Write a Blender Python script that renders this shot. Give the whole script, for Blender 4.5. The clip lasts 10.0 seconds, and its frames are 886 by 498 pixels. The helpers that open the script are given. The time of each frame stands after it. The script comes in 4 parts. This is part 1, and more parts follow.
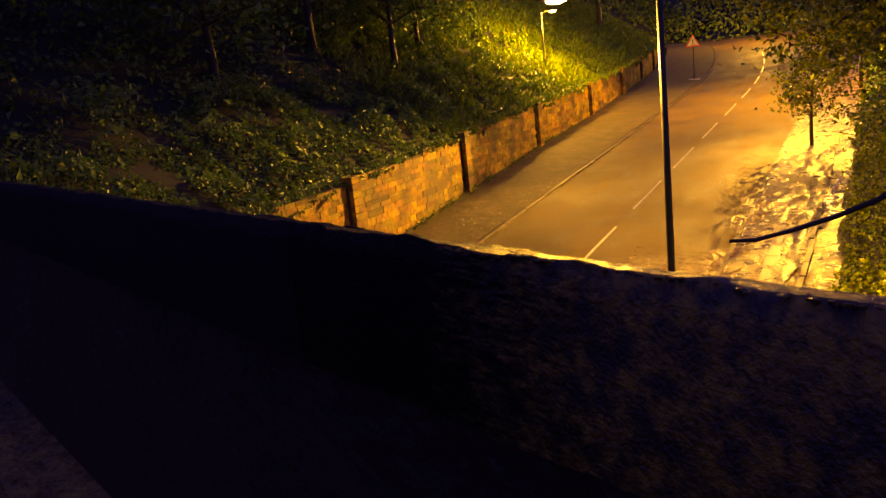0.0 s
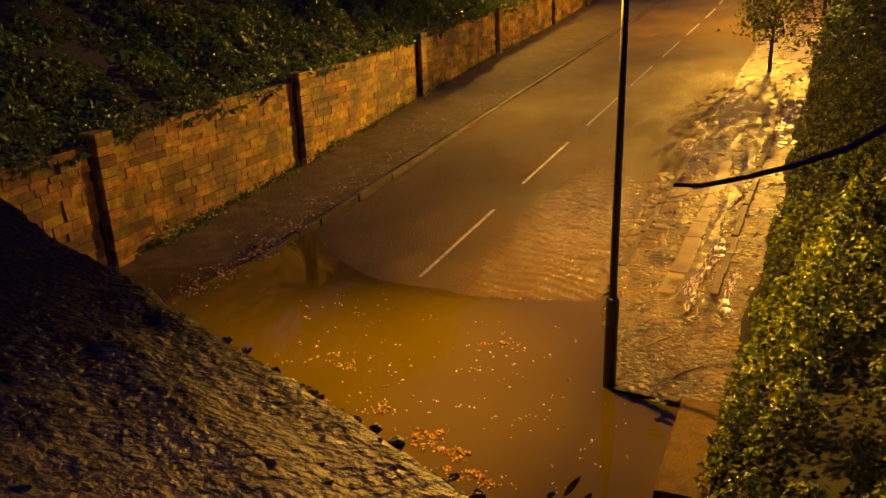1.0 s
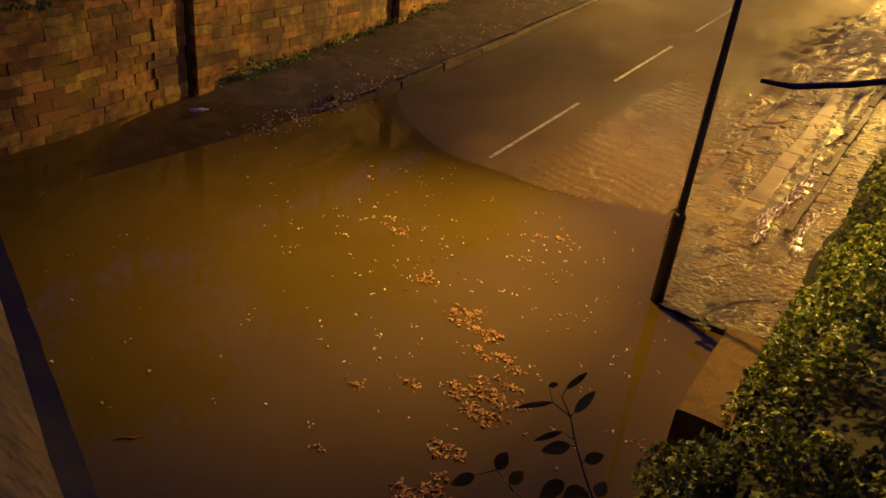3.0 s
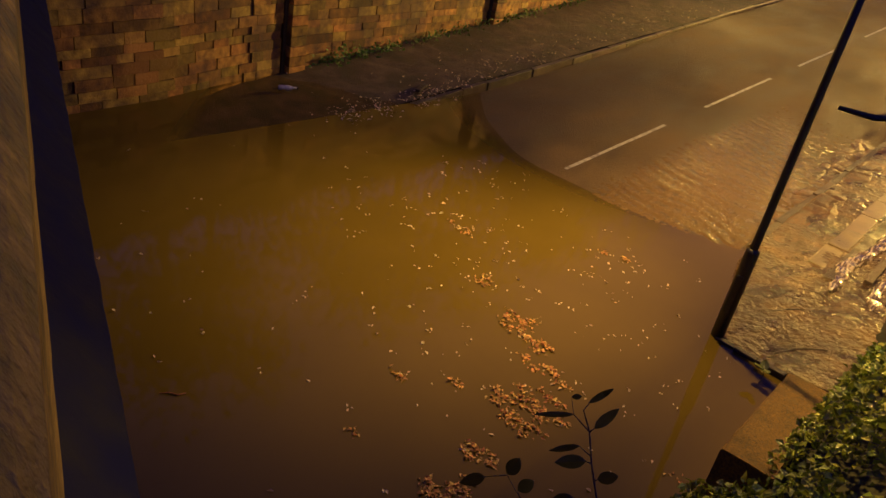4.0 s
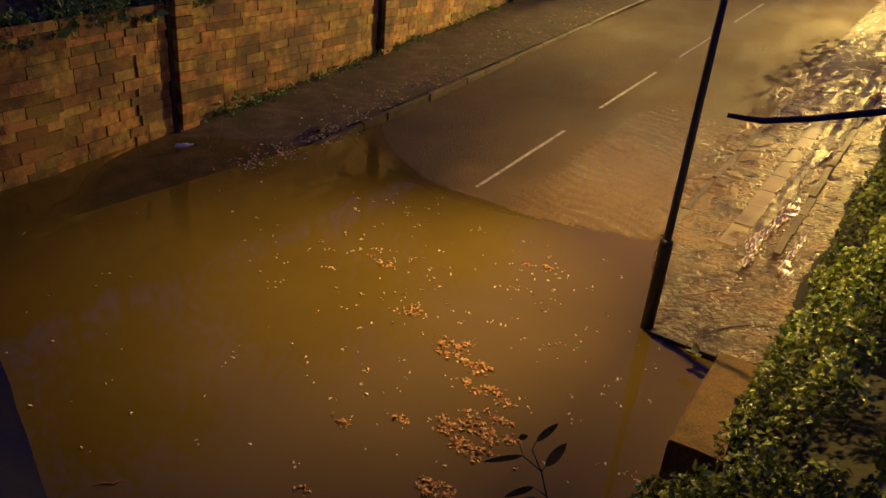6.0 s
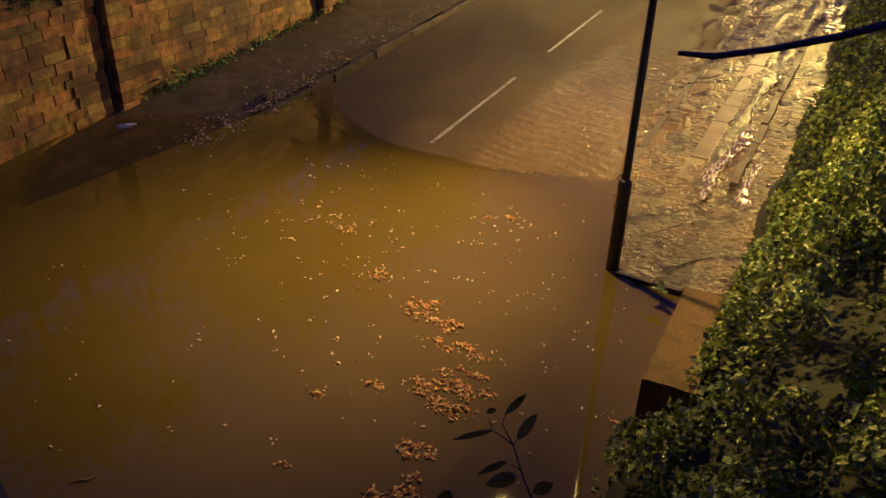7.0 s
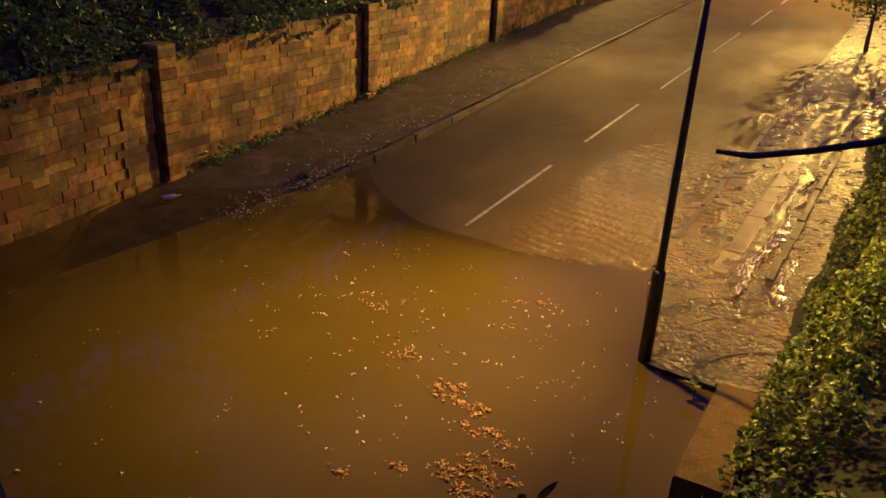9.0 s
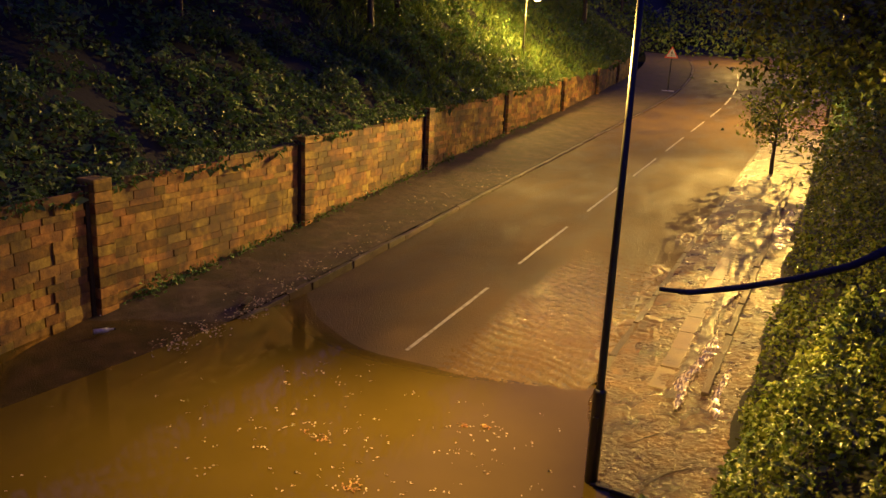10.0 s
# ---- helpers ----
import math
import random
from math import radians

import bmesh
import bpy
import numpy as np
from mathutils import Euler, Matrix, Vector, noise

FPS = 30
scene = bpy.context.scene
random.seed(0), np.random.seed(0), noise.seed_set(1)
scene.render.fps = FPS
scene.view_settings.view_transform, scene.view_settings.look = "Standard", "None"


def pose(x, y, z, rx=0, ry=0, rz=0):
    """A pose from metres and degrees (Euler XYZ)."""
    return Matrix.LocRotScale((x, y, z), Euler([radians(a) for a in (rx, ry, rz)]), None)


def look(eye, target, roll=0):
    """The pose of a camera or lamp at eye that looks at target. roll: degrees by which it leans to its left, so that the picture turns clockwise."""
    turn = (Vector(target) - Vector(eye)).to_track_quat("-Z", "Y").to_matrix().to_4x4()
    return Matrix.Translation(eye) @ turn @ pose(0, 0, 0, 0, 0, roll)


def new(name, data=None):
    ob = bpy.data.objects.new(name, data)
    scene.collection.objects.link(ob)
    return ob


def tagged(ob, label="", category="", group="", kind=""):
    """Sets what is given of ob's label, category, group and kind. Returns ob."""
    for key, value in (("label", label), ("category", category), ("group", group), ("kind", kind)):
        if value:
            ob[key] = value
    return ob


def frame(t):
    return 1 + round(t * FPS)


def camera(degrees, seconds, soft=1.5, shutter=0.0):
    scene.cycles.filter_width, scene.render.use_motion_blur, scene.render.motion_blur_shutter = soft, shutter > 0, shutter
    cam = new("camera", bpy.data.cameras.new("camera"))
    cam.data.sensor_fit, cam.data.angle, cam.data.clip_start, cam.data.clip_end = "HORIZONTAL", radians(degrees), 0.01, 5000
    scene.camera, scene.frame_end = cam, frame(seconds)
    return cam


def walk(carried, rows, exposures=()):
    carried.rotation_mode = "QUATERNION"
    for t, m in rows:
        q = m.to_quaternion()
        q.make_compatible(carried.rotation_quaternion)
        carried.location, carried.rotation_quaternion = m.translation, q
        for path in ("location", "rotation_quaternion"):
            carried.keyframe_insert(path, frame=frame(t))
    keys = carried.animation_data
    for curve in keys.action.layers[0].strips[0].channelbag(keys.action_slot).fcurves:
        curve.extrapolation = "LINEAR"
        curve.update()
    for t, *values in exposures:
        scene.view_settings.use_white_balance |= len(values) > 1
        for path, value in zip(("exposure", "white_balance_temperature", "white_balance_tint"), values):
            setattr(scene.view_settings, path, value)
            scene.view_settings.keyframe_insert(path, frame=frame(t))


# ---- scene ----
cam = camera(59.8, 10.0)
PATH = [
    (0, (7.305, -0.287, 5.992), (6.318, 1.399, 5.564), -6.30),
    (0.5, (7.221, 0.084, 5.970), (6.349, 1.805, 5.444), -3.80),
    (1, (7.245, 0.152, 5.957), (6.387, 1.829, 5.285), -2.10),
    (1.5, (7.263, 0.183, 5.958), (6.400, 1.811, 5.180), -1.40),
    (2, (7.220, 0.238, 5.926), (6.340, 1.835, 5.105), -0.60),
    (2.2, (7.229, 0.264, 5.909), (6.344, 1.854, 5.080), -0.40),
    (3.3, (7.294, 0.337, 5.823), (6.313, 1.778, 4.842), 9.10),
    (3.5, (7.306, 0.363, 5.816), (6.274, 1.778, 4.849), 10.00),
    (4, (7.331, 0.385, 5.800), (6.256, 1.762, 4.828), 11.20),
    (4.5, (7.330, 0.385, 5.805), (6.223, 1.737, 4.832), 11.00),
    (5, (7.315, 0.390, 5.832), (6.172, 1.737, 4.896), 9.20),
    (5.5, (7.293, 0.439, 5.845), (6.216, 1.868, 4.951), 7.00),
    (5.7, (7.294, 0.420, 5.850), (6.290, 1.903, 4.962), 6.60),
    (6.8, (7.247, 0.594, 5.823), (6.382, 2.141, 4.898), 2.70),
    (7, (7.249, 0.588, 5.822), (6.413, 2.115, 4.837), 1.50),
    (7.5, (7.210, 0.603, 5.797), (6.438, 2.073, 4.682), 0.30),
    (8, (7.209, 0.585, 5.804), (6.450, 2.054, 4.679), 0.80),
    (8.5, (7.248, 0.541, 5.828), (6.388, 2.064, 4.857), 2.30),
    (9, (7.252, 0.539, 5.843), (6.294, 2.102, 5.045), 2.90),
    (9.5, (7.264, 0.502, 5.863), (6.281, 2.110, 5.195), 2.90),
    (10, (7.234, 0.367, 5.940), (6.358, 2.096, 5.448), 2.70),
]
walk(cam, [(t, look(eye, target, roll)) for t, eye, target, roll in PATH],
     exposures=[(0.0, 0.9, 9800, 18), (0.5, 0.5, 9600, 17), (1.0, -0.02, 8200, 16), (2.0, -0.12, 6600, 15), (3.5, -0.02, 5600, 14.5), (5.5, 0.03, 5000, 13),
                (7.0, 0.1, 4600, 12), (7.5, 0.15, 4450, 12.5), (8.0, 0.15, 4400, 14), (9.0, 0.08, 5300, 15), (10.0, 0.3, 5400, 13.5)])


# ---- night sky and street lamps ----
world = bpy.data.worlds.new("night_sky")
world.use_nodes = True
scene.world = world
world.node_tree.nodes["Background"].inputs[0].default_value = (0.072, 0.064, 0.45, 1)
world.node_tree.nodes["Background"].inputs[1].default_value = 0.36

SODIUM = (1.0, 0.53, 0.07)


def street_light(place, watts, radius=0.11):
    data = bpy.data.lights.new("street_light", "POINT")
    data.energy, data.color, data.shadow_soft_size = watts, SODIUM, radius
    ob = new("street_light", data)
    ob.location = place
    return ob


LAMP_NEAR = Vector((3.0, 11.25, 6.98))
LAMP_HILL = Vector((4.7, 47.0, 10.3))
street_light((-3.2, 88.0, 12.5), 4500, 0.15)
street_light((-9.6, 44.2, 9.0), 4200, 0.12)


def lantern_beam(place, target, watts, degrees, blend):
    """One spot set at a hooded lantern and aimed at an area; nothing goes up."""
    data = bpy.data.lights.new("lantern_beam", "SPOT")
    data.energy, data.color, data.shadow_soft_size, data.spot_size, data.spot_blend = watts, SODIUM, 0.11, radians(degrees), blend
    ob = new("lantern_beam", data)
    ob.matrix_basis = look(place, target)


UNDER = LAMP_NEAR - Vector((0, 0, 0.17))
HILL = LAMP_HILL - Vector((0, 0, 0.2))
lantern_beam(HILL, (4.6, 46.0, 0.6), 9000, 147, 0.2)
# extra spots at the hill lantern, added to brighten the road and left wall
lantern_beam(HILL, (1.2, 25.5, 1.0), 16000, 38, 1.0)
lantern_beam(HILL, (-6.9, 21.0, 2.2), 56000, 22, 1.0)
# extra spots under one lantern, each added to brighten one area
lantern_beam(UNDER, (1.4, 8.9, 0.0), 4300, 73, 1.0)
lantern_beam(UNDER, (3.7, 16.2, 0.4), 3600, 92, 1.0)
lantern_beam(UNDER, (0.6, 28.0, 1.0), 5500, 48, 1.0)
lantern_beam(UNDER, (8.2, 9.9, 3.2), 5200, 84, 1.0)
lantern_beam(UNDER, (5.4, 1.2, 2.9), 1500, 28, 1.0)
# 2.1-degree spot added only to make the lit patch on the coping
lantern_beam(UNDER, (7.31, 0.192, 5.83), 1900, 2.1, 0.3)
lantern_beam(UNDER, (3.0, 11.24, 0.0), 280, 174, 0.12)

# ---- materials ----


def mat(name, dark, light, scale=3.0, rough=(0.5, 0.8), bump=0.3, bump_scale=30.0, detail=6.0, metal=0.0, island=0.0, obj=0.0,
        stain=None, stain_scale=0.7, stain_amount=0.5, sheen_coat=0.0, stretch=(1, 1, 1), bump_distance=0.02, translucent=0.0, specular=0.5, crack=0.0, patch=None):
    m = bpy.data.materials.new(name)
    m.use_nodes = True
    n, l = m.node_tree.nodes, m.node_tree.links
    b = n["Principled BSDF"]
    co = n.new("ShaderNodeTexCoord")
    geo = n.new("ShaderNodeNewGeometry")
    mp = n.new("ShaderNodeMapping")
    mp.inputs["Scale"].default_value = stretch
    l.new(geo.outputs["Position"], mp.inputs["Vector"])
    t1 = n.new("ShaderNodeTexNoise")
    t1.inputs["Scale"].default_value, t1.inputs["Detail"].default_value = scale, detail
    l.new(mp.outputs[0], t1.inputs["Vector"])
    ramp = n.new("ShaderNodeValToRGB")
    ramp.color_ramp.elements[0].position, ramp.color_ramp.elements[1].position = 0.3, 0.7
    ramp.color_ramp.elements[0].color, ramp.color_ramp.elements[1].color = (*dark, 1), (*light, 1)
    l.new(t1.outputs["Fac"], ramp.inputs[0])
    col = ramp.outputs[0]
    if stain:
        t3 = n.new("ShaderNodeTexNoise")
        t3.inputs["Scale"].default_value, t3.inputs["Detail"].default_value = stain_scale, 5
        l.new(geo.outputs["Position"], t3.inputs["Vector"])
        r3 = n.new("ShaderNodeValToRGB")
        r3.color_ramp.elements[0].position, r3.color_ramp.elements[1].position = 0.45, 0.62
        l.new(t3.outputs["Fac"], r3.inputs[0])
        k = n.new("ShaderNodeMath")
        k.operation = "MULTIPLY"
        k.inputs[1].default_value = stain_amount
        l.new(r3.outputs[0], k.inputs[0])
        mx = n.new("ShaderNodeMixRGB")
        mx.inputs[2].default_value = (*stain, 1)
        l.new(k.outputs[0], mx.inputs[0])
        l.new(col, mx.inputs[1])
        col = mx.outputs[0]
    if patch:
        centre, radius, tint = patch
        away = n.new("ShaderNodeVectorMath")
        away.operation = "DISTANCE"
        away.inputs[1].default_value = centre
        l.new(geo.outputs["Position"], away.inputs[0])
        ragged = n.new("ShaderNodeMath")
        ragged.operation = "MULTIPLY_ADD"
        ragged.inputs[1].default_value = 2.2 * radius
        l.new(t1.outputs["Fac"], ragged.inputs[0])
        l.new(away.outputs["Value"], ragged.inputs[2])
        pr = n.new("ShaderNodeMapRange")
        pr.inputs["From Min"].default_value, pr.inputs["From Max"].default_value = 2.25 * radius, 1.75 * radius
        l.new(ragged.outputs[0], pr.inputs["Value"])
        pm = n.new("ShaderNodeMixRGB")
        pm.inputs[2].default_value = (*tint, 1)
        l.new(pr.outputs[0], pm.inputs[0])
        l.new(col, pm.inputs[1])
        col = pm.outputs[0]
    if crack:
        warp = n.new("ShaderNodeMixRGB")
        warp.blend_type, warp.inputs[0].default_value = "ADD", 1.0
        l.new(geo.outputs["Position"], warp.inputs[1])
        l.new(t1.outputs["Color"], warp.inputs[2])
        vo = n.new("ShaderNodeTexVoronoi")
        vo.feature, vo.inputs["Scale"].default_value = "DISTANCE_TO_EDGE", crack
        l.new(warp.outputs[0], vo.inputs["Vector"])
        vr = n.new("ShaderNodeValToRGB")
        vr.color_ramp.elements[0].position, vr.color_ramp.elements[1].position = 0.004, 0.03
        vr.color_ramp.elements[0].color, vr.color_ramp.elements[1].color = (0.6, 0.6, 0.6, 1), (1, 1, 1, 1)
        l.new(vo.outputs["Distance"], vr.inputs[0])
        mu = n.new("ShaderNodeMixRGB")
        mu.blend_type, mu.inputs[0].default_value = "MULTIPLY", 1.0
        l.new(col, mu.inputs[1])
        l.new(vr.outputs[0], mu.inputs[2])
        col = mu.outputs[0]
    if island or obj:
        rnd = geo.outputs["Random Per Island"]
        if obj:
            rnd = n.new("ShaderNodeObjectInfo").outputs["Random"]
        hs = n.new("ShaderNodeHueSaturation")
        a = n.new("ShaderNodeMapRange")
        a.inputs["To Min"].default_value, a.inputs["To Max"].default_value = 1 - (island or obj), 1 + (island or obj)
        l.new(rnd, a.inputs["Value"])
        l.new(a.outputs[0], hs.inputs["Value"])
        a2 = n.new("ShaderNodeMapRange")
        a2.inputs["To Min"].default_value, a2.inputs["To Max"].default_value = 0.475, 0.522
        w = n.new("ShaderNodeMath")
        w.operation = "FRACT"
        w7 = n.new("ShaderNodeMath")
        w7.operation = "MULTIPLY"
        w7.inputs[1].default_value = 7.31
        l.new(rnd, w7.inputs[0])
        l.new(w7.outputs[0], w.inputs[0])
        l.new(w.outputs[0], a2.inputs["Value"])
        l.new(a2.outputs[0], hs.inputs["Hue"])
        l.new(col, hs.inputs["Color"])
        col = hs.outputs[0]
    l.new(col, b.inputs["Base Color"])
    t2 = n.new("ShaderNodeTexNoise")
    t2.inputs["Scale"].default_value, t2.inputs["Detail"].default_value = bump_scale, 6
    l.new(mp.outputs[0], t2.inputs["Vector"])
    rr = n.new("ShaderNodeMapRange")
    rr.inputs["From Min"].default_value, rr.inputs["From Max"].default_value = 0.3, 0.7
    rr.inputs["To Min"].default_value, rr.inputs["To Max"].default_value = rough
    l.new(t1.outputs["Fac"], rr.inputs["Value"])
    l.new(rr.outputs[0], b.inputs["Roughness"])
    bp = n.new("ShaderNodeBump")
    bp.inputs["Strength"].default_value, bp.inputs["Distance"].default_value = bump, bump_distance
    l.new(t2.outputs["Fac"], bp.inputs["Height"])
    l.new(bp.outputs[0], b.inputs["Normal"])
    b.inputs["Metallic"].default_value = metal
    b.inputs["Specular IOR Level"].default_value = specular
    b.inputs["Coat Weight"].default_value = sheen_coat
    b.inputs["Coat Roughness"].default_value = 0.08
    if translucent:
        tr = n.new("ShaderNodeBsdfTranslucent")
        l.new(col, tr.inputs["Color"])
        ms = n.new("ShaderNodeMixShader")
        ms.inputs[0].default_value = translucent
        l.new(b.outputs[0], ms.inputs[1])
        l.new(tr.outputs[0], ms.inputs[2])
        l.new(ms.outputs[0], n["Material Output"].inputs["Surface"])
    return m


ASPHALT = mat("wet_asphalt", (0.085, 0.056, 0.02), (0.165, 0.108, 0.038), 1.1, (0.5, 0.78), 1.0, 42, stain=(0.055, 0.037, 0.017), stain_scale=0.32, stain_amount=0.5, bump_distance=0.03, specular=0.28, stretch=(1, 0.45, 1))
MUDDY_PAVING = mat("muddy_paving", (0.06, 0.033, 0.007), (0.2, 0.112, 0.02), 2.2, (0.2, 0.45), 1.0, 11, specular=0.55, stain=(0.04, 0.026, 0.011), stain_scale=1.2, stain_amount=0.65, bump_distance=0.09, sheen_coat=0.08)
MUD = mat("dark_wet_mud", (0.035, 0.024, 0.01), (0.09, 0.062, 0.024), 4, (0.25, 0.5), 0.7, 30, bump_distance=0.02, specular=0.6)
CRUST = mat("cracked_mud_crust", (0.085, 0.046, 0.012), (0.24, 0.132, 0.032), 6, (0.35, 0.6), 0.7, 40, stain=(0.06, 0.04, 0.018), stain_scale=1.6, stain_amount=0.6, bump_distance=0.02, specular=0.6)
FOOTWAY = mat("wet_footway", (0.05, 0.038, 0.022), (0.15, 0.112, 0.062), 3.2, (0.6, 0.85), 0.9, 28, stain=(0.05, 0.05, 0.018), stain_scale=1.3, stain_amount=0.6, bump_distance=0.03, specular=0.25)
KERB = mat("kerb_concrete", (0.07, 0.052, 0.03), (0.17, 0.13, 0.075), 4, (0.4, 0.7), 0.5, 40, obj=0.3, stain=(0.05, 0.037, 0.022), stain_scale=1.2)
SLAB = mat("worn_pale_slab", (0.15, 0.105, 0.045), (0.34, 0.245, 0.11), 4, (0.25, 0.5), 0.5, 24, obj=0.12, stain=(0.13, 0.09, 0.04), stain_scale=2.0, stain_amount=0.5, bump_distance=0.015, sheen_coat=0.15)
PAINT = mat("worn_road_paint", (0.16, 0.14, 0.1), (0.6, 0.57, 0.48), 7, (0.3, 0.5), 0.4, 60)
STONE = mat("sandstone_block", (0.13, 0.067, 0.013), (0.5, 0.31, 0.05), 5.5, (0.55, 0.85), 0.9, 22, obj=0.5, stain=(0.05, 0.032, 0.034), stain_scale=0.75, stain_amount=0.7, bump_distance=0.02, patch=((-6.1, 7.7, 0.9), 0.75, (0.5, 0.32, 0.05)))
STONE_FAR = mat("sandstone_far", (0.13, 0.067, 0.013), (0.5, 0.31, 0.05), 5.5, (0.55, 0.85), 0.9, 22, island=0.5, stain=(0.05, 0.032, 0.034), stain_scale=0.75, stain_amount=0.7, bump_distance=0.02)
MORTAR = mat("old_mortar", (0.05, 0.034, 0.02), (0.11, 0.075, 0.042), 5, (0.8, 0.95), 0.6, 30)
PARAPET = mat("mossy_parapet_stone", (0.1, 0.07, 0.015), (0.5, 0.36, 0.08), 13, (0.45, 0.85), 0.9, 26, stain=(0.04, 0.04, 0.03), stain_scale=2.2, stain_amount=0.7, bump_distance=0.03)
COPING = mat("golden_coping", (0.03, 0.02, 0.003), (0.42, 0.28, 0.02), 110, (0.28, 0.5), 1.0, 260, detail=3, stain=(0.008, 0.007, 0.006), stain_scale=38, stain_amount=0.95, bump_distance=0.004, specular=0.8)
# near-black coping colour: the shade over the left end is painted in
COPING_SHADED = mat("shaded_coping_stone", (0.006, 0.0055, 0.006), (0.022, 0.019, 0.016), 60, (0.7, 0.95), 0.7, 200, bump_distance=0.004, specular=0.15)
WING = mat("golden_mossy_wall_top", (0.05, 0.028, 0.003), (0.3, 0.166, 0.014), 38, (0.6, 0.85), 1.0, 80, stain=(0.06, 0.04, 0.008), stain_scale=4, bump_distance=0.03)
# dark stone; on the pier strips it stands for shade
DARK_STONE = mat("dark_stone", (0.018, 0.014, 0.012), (0.05, 0.036, 0.025), 5, (0.4, 0.7), 0.8, 30)
# leaf colour darkened so the sprig reads as an unlit silhouette
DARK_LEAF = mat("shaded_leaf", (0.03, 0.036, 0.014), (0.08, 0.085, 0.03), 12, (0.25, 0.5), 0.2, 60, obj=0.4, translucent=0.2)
MOSS = mat("moss", (0.05, 0.035, 0.006), (0.26, 0.18, 0.025), 60, (0.35, 0.6), 1.0, 90, island=0.5)
# painted shade: near-black on the left gives way to moss along the bridge
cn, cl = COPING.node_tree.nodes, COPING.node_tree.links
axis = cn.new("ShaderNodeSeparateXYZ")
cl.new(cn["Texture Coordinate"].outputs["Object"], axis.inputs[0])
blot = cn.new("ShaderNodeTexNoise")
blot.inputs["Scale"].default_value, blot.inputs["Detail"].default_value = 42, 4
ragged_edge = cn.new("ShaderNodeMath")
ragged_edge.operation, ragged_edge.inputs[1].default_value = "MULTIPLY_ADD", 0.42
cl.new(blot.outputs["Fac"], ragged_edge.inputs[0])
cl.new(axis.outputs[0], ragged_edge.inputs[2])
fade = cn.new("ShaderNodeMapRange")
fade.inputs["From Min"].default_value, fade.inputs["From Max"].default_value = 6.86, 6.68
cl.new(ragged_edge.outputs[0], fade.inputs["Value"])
shaded_base = cn.new("ShaderNodeMixRGB")
shaded_base.inputs[2].default_value = (0.009, 0.008, 0.008, 1)
cl.new(fade.outputs[0], shaded_base.inputs[0])
cl.new(cn["Principled BSDF"].inputs["Base Color"].links[0].from_socket, shaded_base.inputs[1])
cl.new(shaded_base.outputs[0], cn["Principled BSDF"].inputs["Base Color"])
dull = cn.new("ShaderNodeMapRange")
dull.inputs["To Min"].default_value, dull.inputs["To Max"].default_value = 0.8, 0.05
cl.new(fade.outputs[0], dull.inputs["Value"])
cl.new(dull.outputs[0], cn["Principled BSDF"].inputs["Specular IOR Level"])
BEAM = mat("dark_navy_steel", (0.004, 0.006, 0.034), (0.009, 0.012, 0.06), 3, (0.6, 0.85), 0.3, 18, specular=0.1)
SOIL = mat("soil", (0.012, 0.013, 0.008), (0.03, 0.032, 0.016), 1.5, (0.8, 1.0), 0.8, 9)
LEAF = mat("wet_leaf", (0.05, 0.088, 0.006), (0.31, 0.37, 0.02), 1.3, (0.1, 0.24), 0.6, 60, island=0.7, translucent=0.2, specular=0.8)
LEAF_FAR = mat("bank_leaf", (0.055, 0.115, 0.014), (0.14, 0.25, 0.035), 0.8, (0.3, 0.6), 0.1, 20, island=0.5, translucent=0.2)
GRASS = mat("bank_grass", (0.09, 0.16, 0.012), (0.2, 0.28, 0.03), 0.7, (0.4, 0.7), 0.1, 20, island=0.45, translucent=0.25)
DEAD_LEAF = mat("dead_leaf", (0.28, 0.12, 0.012), (0.74, 0.42, 0.075), 12, (0.25, 0.5), 0.3, 60, island=0.45)
PALE_LEAF = mat("pale_scrap", (0.45, 0.3, 0.1), (0.85, 0.7, 0.4), 12, (0.2, 0.45), 0.3, 60, island=0.4)
BARK = mat("wet_bark", (0.015, 0.012, 0.01), (0.05, 0.04, 0.03), 9, (0.35, 0.7), 0.8, 40)
POST = mat("lamp_post_paint", (0.02, 0.022, 0.018), (0.045, 0.047, 0.038), 6, (0.3, 0.5), 0.2, 40, stain=(0.03, 0.02, 0.012), stain_scale=4)
DARK_WOOD = mat("wet_black_wood", (0.012, 0.01, 0.008), (0.03, 0.025, 0.02), 20, (0.25, 0.5), 0.5, 60)
PALE_PLASTIC = mat("pale_plastic", (0.4, 0.4, 0.4), (0.6, 0.6, 0.58), 20, (0.2, 0.4), 0.1, 60)
SIGN_WHITE = mat("sign_white", (0.4, 0.4, 0.38), (0.5, 0.5, 0.48), 8, (0.3, 0.4), 0.05, 60)
SIGN_RED = mat("sign_red", (0.45, 0.03, 0.02), (0.55, 0.05, 0.03), 8, (0.3, 0.4), 0.05, 60)
SIGN_BLACK = mat("sign_black", (0.02, 0.02, 0.02), (0.03, 0.03, 0.03), 8, (0.4, 0.5), 0.05, 60)


def water_material(name, base, rough, bump, scale, stretch=(1, 1, 1), distance=0.02, crack=0.0):
    m = mat(name, tuple(c * 0.85 for c in base), base, 0.5, (rough, rough * 1.3), bump, scale, stretch=stretch, bump_distance=distance, crack=crack)
    m.node_tree.nodes["Principled BSDF"].inputs["IOR"].default_value = 1.33
    return m


FLOOD = water_material("muddy_flood_water", (0.132, 0.092, 0.008), 0.03, 0.06, 5.0, distance=0.01)
# the flood thins out to clear where the road comes up through it
n, l = FLOOD.node_tree.nodes, FLOOD.node_tree.links
sep = n.new("ShaderNodeSeparateXYZ")
l.new(n.new("ShaderNodeNewGeometry").outputs["Position"], sep.inputs[0])


